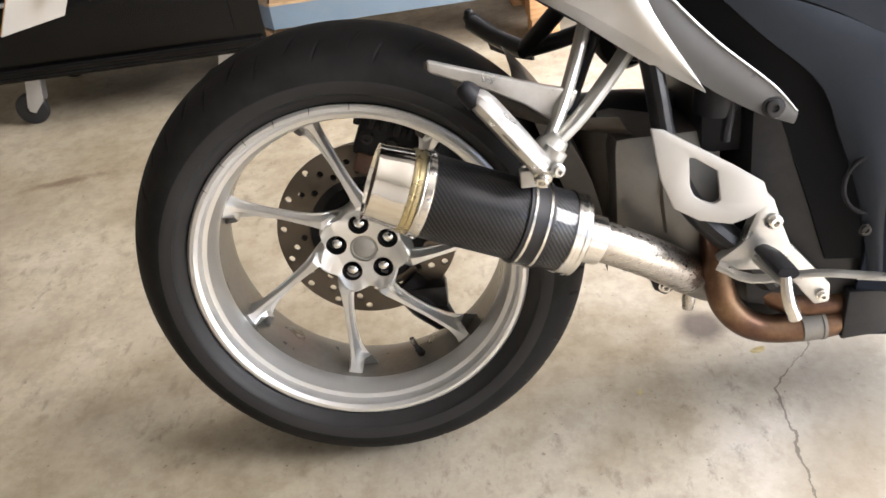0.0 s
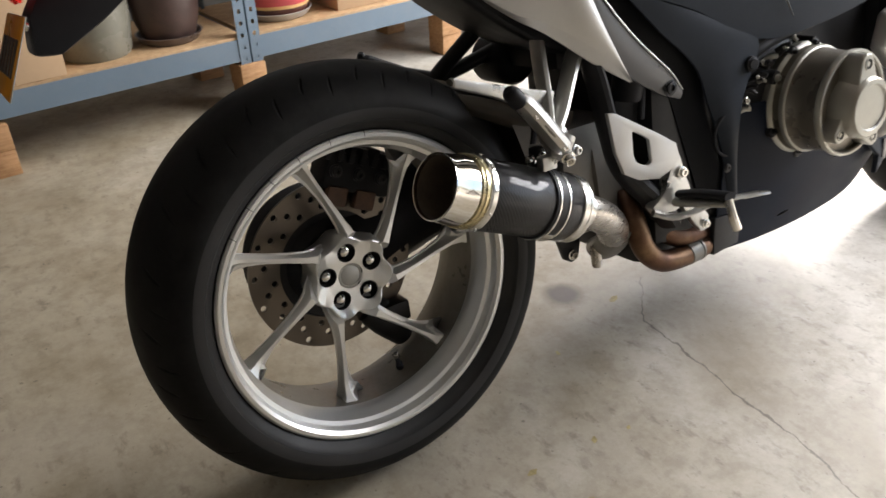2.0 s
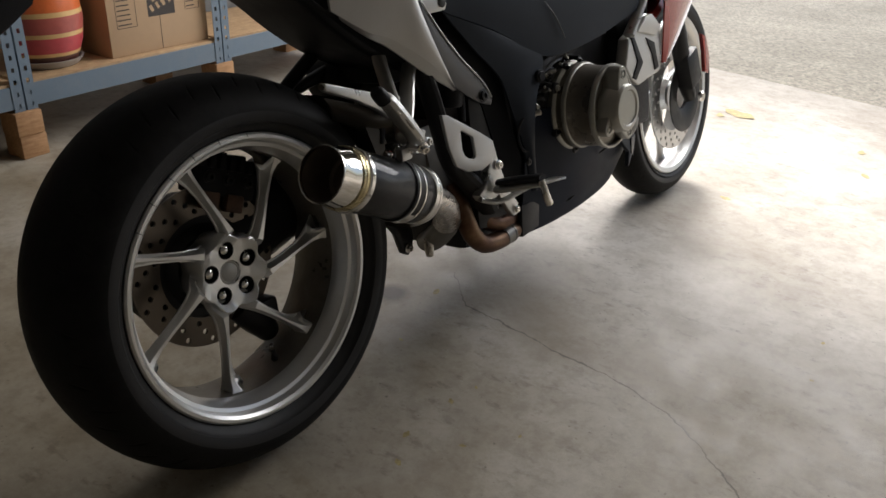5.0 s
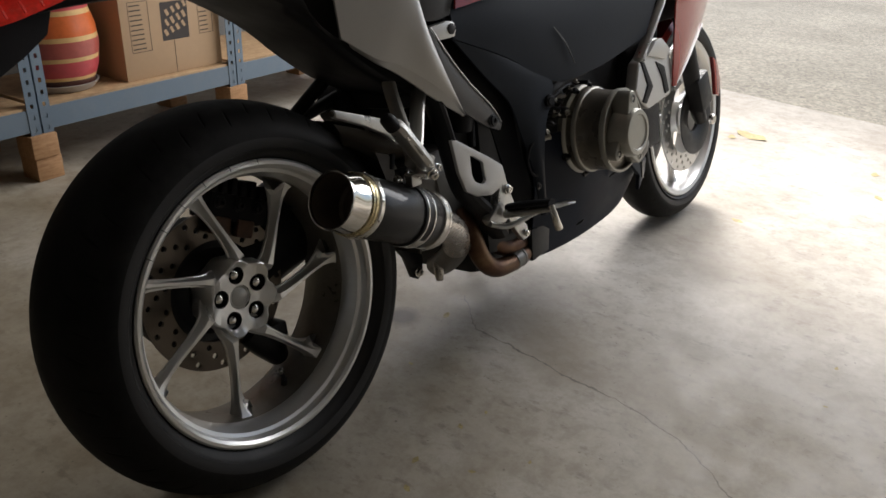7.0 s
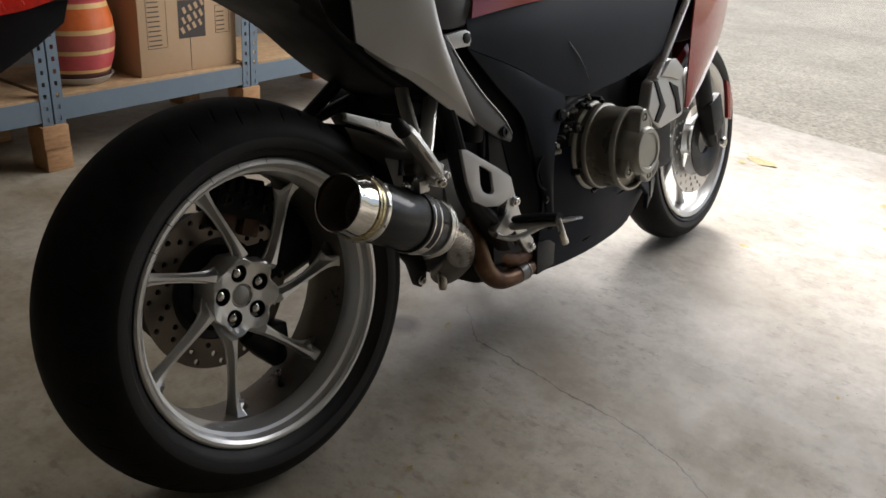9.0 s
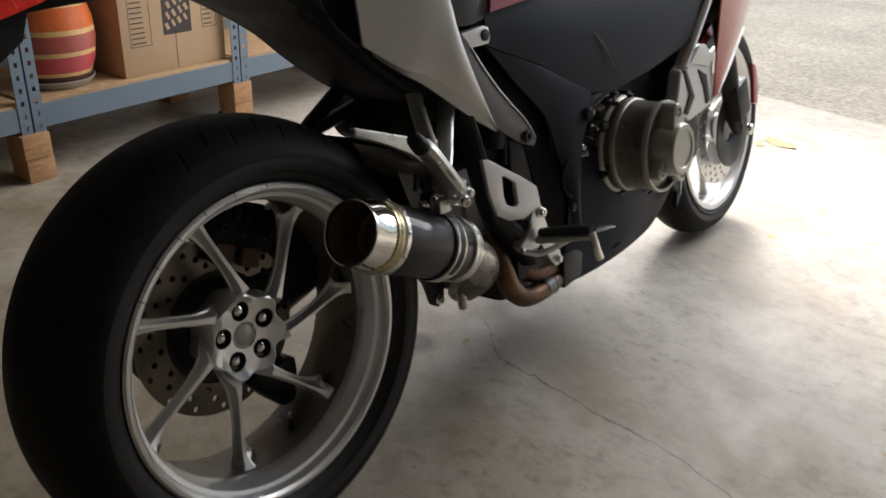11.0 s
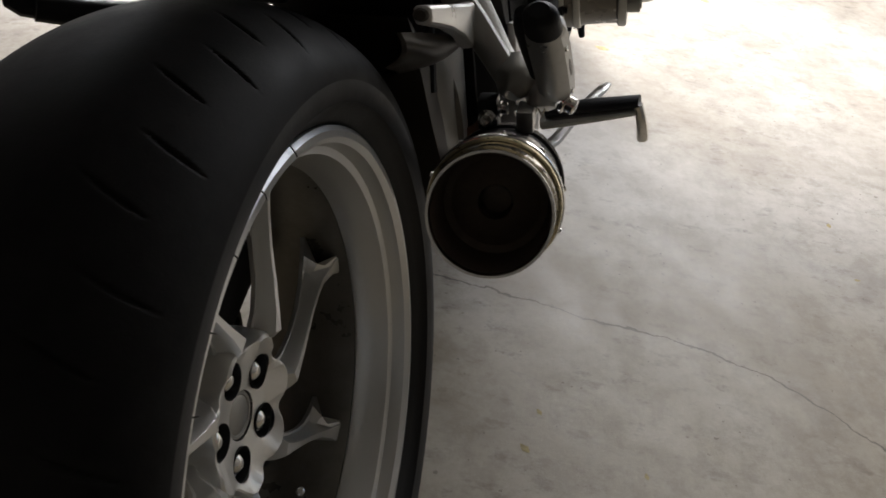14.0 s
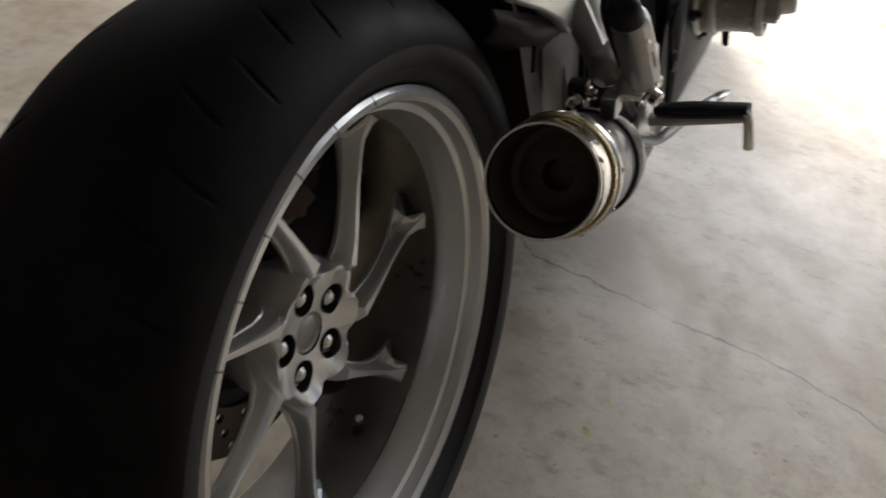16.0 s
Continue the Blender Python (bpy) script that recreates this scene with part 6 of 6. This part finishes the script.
pot("plant_pot", -0.205, 0.14, [(0, 0), (0.078, 0), (0.085, 0.01), (0.102, 0.07), (0.108, 0.12), (0.104, 0.17), (0.092, 0.20), (0.098, 0.215), (0.104, 0.23), (0.094, 0.235), (0.085, 0.21), (0.0, 0.20)], BROWN_CLAY, "dark brown textured clay plant pot", 0.105, DARK_GLAZE)
pot("plant_pot", -0.435, 0.15, [(0, 0), (0.098, 0), (0.106, 0.012), (0.118, 0.10), (0.124, 0.24), (0.128, 0.27), (0.116, 0.27), (0.11, 0.23), (0.0, 0.22)], GREY_GLAZE, "tall grey-olive glazed plant pot", None)


def carton(x0, x1, y0, y1, h, label, printed):
    bm = box((x0, y0, DECK), (x1, y1, DECK + h), 0.003)
    bm.transform(SHELF)
    ob = thing("cardboard_box", bm, CARDBOARD, label, "box", "cartons on the shelf")
    xm, ym = (x0 + x1) / 2, (y0 + y1) / 2
    for lo, hi in (((x0 + 0.002, ym - 0.002, DECK + h), (x1 - 0.002, ym + 0.002, DECK + h + 0.001)), ((xm - 0.0009, y0 - 0.0009, DECK + 0.002), (xm + 0.0009, y0, DECK + h * (0.55 if printed else 0.06)))):
        b2 = box(lo, hi)
        b2.transform(SHELF)
        part("flap_seam", b2, CARD_INK, ob)
    if printed:
        yf = y0 - 0.0006
        for px, pz, pw, ph in ((0.034, 0.095, 0.082, 0.172), (0.335, 0.125, 0.065, 0.10)):
            for lo, hi in (((0, 0), (pw, 0.0018)), ((0, ph), (pw, ph + 0.0018)), ((0, 0), (0.0018, ph)), ((pw, 0), (pw + 0.0018, ph))):
                b2 = box((x0 + px + lo[0], yf, DECK + pz + lo[1]), (x0 + px + hi[0], y0, DECK + pz + hi[1]))
                b2.transform(SHELF)
                part("printed_frame", b2, CARD_INK, ob)
            k = 0
            while 0.012 + 0.0165 * k < ph - 0.01:
                w = pw * (0.45 + 0.35 * abs(math.sin(3.1 * k + px * 20)))
                b2 = box((x0 + px + 0.006, yf, DECK + pz + 0.010 + 0.0165 * k), (x0 + px + 0.006 + w, y0, DECK + pz + 0.014 + 0.0165 * k))
                b2.transform(SHELF)
                part("printed_bar", b2, CARD_INK, ob)
                k += 1
        # square mark with slanted pale strokes
        b2 = box((x0 + 0.168, yf, DECK + 0.120), (x0 + 0.288, y0, DECK + 0.255))
        b2.transform(SHELF)
        mark = part("printed_mark", b2, CARD_INK, ob, "dark square printed mark")
        for k in range(4):
            for j in range(3):
                cx, cz = x0 + 0.192 + 0.026 * k + 0.005 * j - 0.006, DECK + 0.148 + 0.035 * j + 0.008 * k
                b2 = box((cx - 0.0065 + 0.002 * ((k + j) % 2), yf - 0.0006, cz - 0.011 - 0.002 * (j % 2)), (cx + 0.0065, yf, cz + 0.012), 0, None, Matrix.Translation((cx, 0, cz)) @ Matrix.Rotation(radians(-28), 4, "Y") @ Matrix.Translation((-cx, 0, -cz)))
                b2.transform(SHELF)
                part("pale_stroke", b2, CARDBOARD, ob)
    return ob


carton(0.365, 0.80, 0.04, 0.40, 0.31, "brown cardboard carton printed with a dark square mark", True)
carton(-0.848, -0.565, 0.01, 0.36, 0.34, "plain brown cardboard carton on the shelf", False)

# ---------------------------------------------------------------- black rolling tool cabinet
CAB_BLACK = surface("black_cabinet_enamel", (0.005, 0.0048, 0.0048), 0.16, vary=0.1, blotch=5, relief=0.04, spec=0.25)
CASTER_ZINC = surface("zinc_caster", (0.62, 0.63, 0.65), 0.35, metal=0.8, vary=0.08)
CASTER_RUBBER = surface("caster_rubber", (0.014, 0.014, 0.015), 0.55, vary=0.1)
CAB = pose(-0.45, 1.40, 0, 0, 0, 3.0)


def cab_part(name, bm, material, parent, label=""):
    bm.transform(CAB)
    return part(name, bm, material, parent, label)


cab = tagged(new("tool_cabinet"), "glossy black rolling tool cabinet with drawers on swivel casters", "cabinet")
cab_part("body", box((-0.82, 0.0, 0.155), (0.055, 0.50, 0.95), 0.008), CAB_BLACK, cab)
cab_part("base_rail", box((-0.81, -0.014, 0.16), (0.045, 0.0, 0.20), 0.006, segments=4), CAB_BLACK, cab)
for z in (0.172, 0.190):
    cab_part("rail_bead", tube([(-0.80, -0.014, z), (0.035, -0.014, z)], 0.0045, 10), CAB_BLACK, cab)
for k, (z0, z1) in enumerate(((0.215, 0.40), (0.41, 0.56), (0.57, 0.70), (0.71, 0.82))):
    d = cab_part("drawer", box((-0.79, -0.016, z0), (-0.03, 0.001, z1), 0.004), CAB_BLACK, cab)
    cab_part("drawer_pull", tube([(-0.77, -0.024, z1 - 0.012), (-0.05, -0.024, z1 - 0.012)], 0.006, 10), CASTER_ZINC if k == 0 else CAB_BLACK, d, "drawer pull strip")
for x in (-0.69, -0.098):
    for y in (0.06, 0.44):
        caster = cab_part("caster", lathe([(0.035, 0.150), (0.035, 0.156), (0, 0.156), (0, 0.146), (0.03, 0.146)], (x, y, 0), (0, 0, 1), 20), CASTER_ZINC, cab, "bright swivel caster")
        for s in (-0.018, 0.018):
            bm = plate([(x - 0.010, 0.148), (x + 0.036, 0.148), (x + 0.020, 0.075), (x - 0.018, 0.040), (x - 0.034, 0.046), (x - 0.036, 0.060)], y + s, 0.0025, 0.001)
            cab_part("caster_fork", bm, CASTER_ZINC, caster)
        wheel = lathe([(0.012, -0.014), (0.04, -0.014), (0.047, -0.012), (0.050, -0.005), (0.050, 0.005), (0.047, 0.012), (0.04, 0.014), (0.012, 0.014)], (x - 0.030, y, 0.0502), (0, 1, 0), 32, closed=True)
        cab_part("caster_wheel", wheel, CASTER_RUBBER, caster, "dark rubber wheel")

# ---------------------------------------------------------------- fallen leaves and bits on the slab
def leaf(x, y, s, turn, z0=0.0, curl=0.25):
    bm = bmesh.new()
    n = 9
    top, bot = [], []
    for k in range(n + 1):
        u = k / n
        w = 0.5 * math.sin(math.pi * u) ** 0.8 * (0.50 + 0.08 * math.sin(11 * u + x * 9))
        h = curl * (u - 0.5) ** 2 + 0.06
        top.append(bm.verts.new(((u - 0.5) * s, w * s, (h + 0.10 * w) * s)))
        bot.append(bm.verts.new(((u - 0.5) * s, -w * s, (h + 0.16 * w) * s)))
    for k in range(n):
        bm.faces.new((top[k], top[k + 1], bot[k + 1], bot[k]))
    bmesh.ops.solidify(bm, geom=bm.faces[:], thickness=0.0012)
    lowest = min(v.co.z for v in bm.verts)
    bm.transform(Matrix.Translation((x, y, z0 - lowest + 0.0003)) @ Matrix.Rotation(radians(turn), 4, "Z"))
    return thing("fallen_leaf", bm, LEAF_DRY, "small dry brown leaf lying on the concrete", "leaf", "fallen leaves")


for x, y, s, a in ((0.611, 0.092, 0.03, 20), (0.105, -0.227, 0.020, 60), (0.170, -0.190, 0.022, 10), (0.300, -0.192, 0.018, 50), (0.212, -0.286, 0.015, 120), (1.667, -0.215, 0.042, 74), (2.586, 0.072, 0.15, 70), (2.52, 0.13, 0.06, 20),
                   (2.438, -0.432, 0.05, 10), (2.188, -0.502, 0.045, 40), (0.999, -0.688, 0.016, 0), (0.40, 0.02, 0.014, 80), (0.367, -0.203, 0.012, 40), (0.30, -0.35, 0.011, 15), (0.836, -0.71, 0.012, 100)):
    leaf(x, y, s, a)
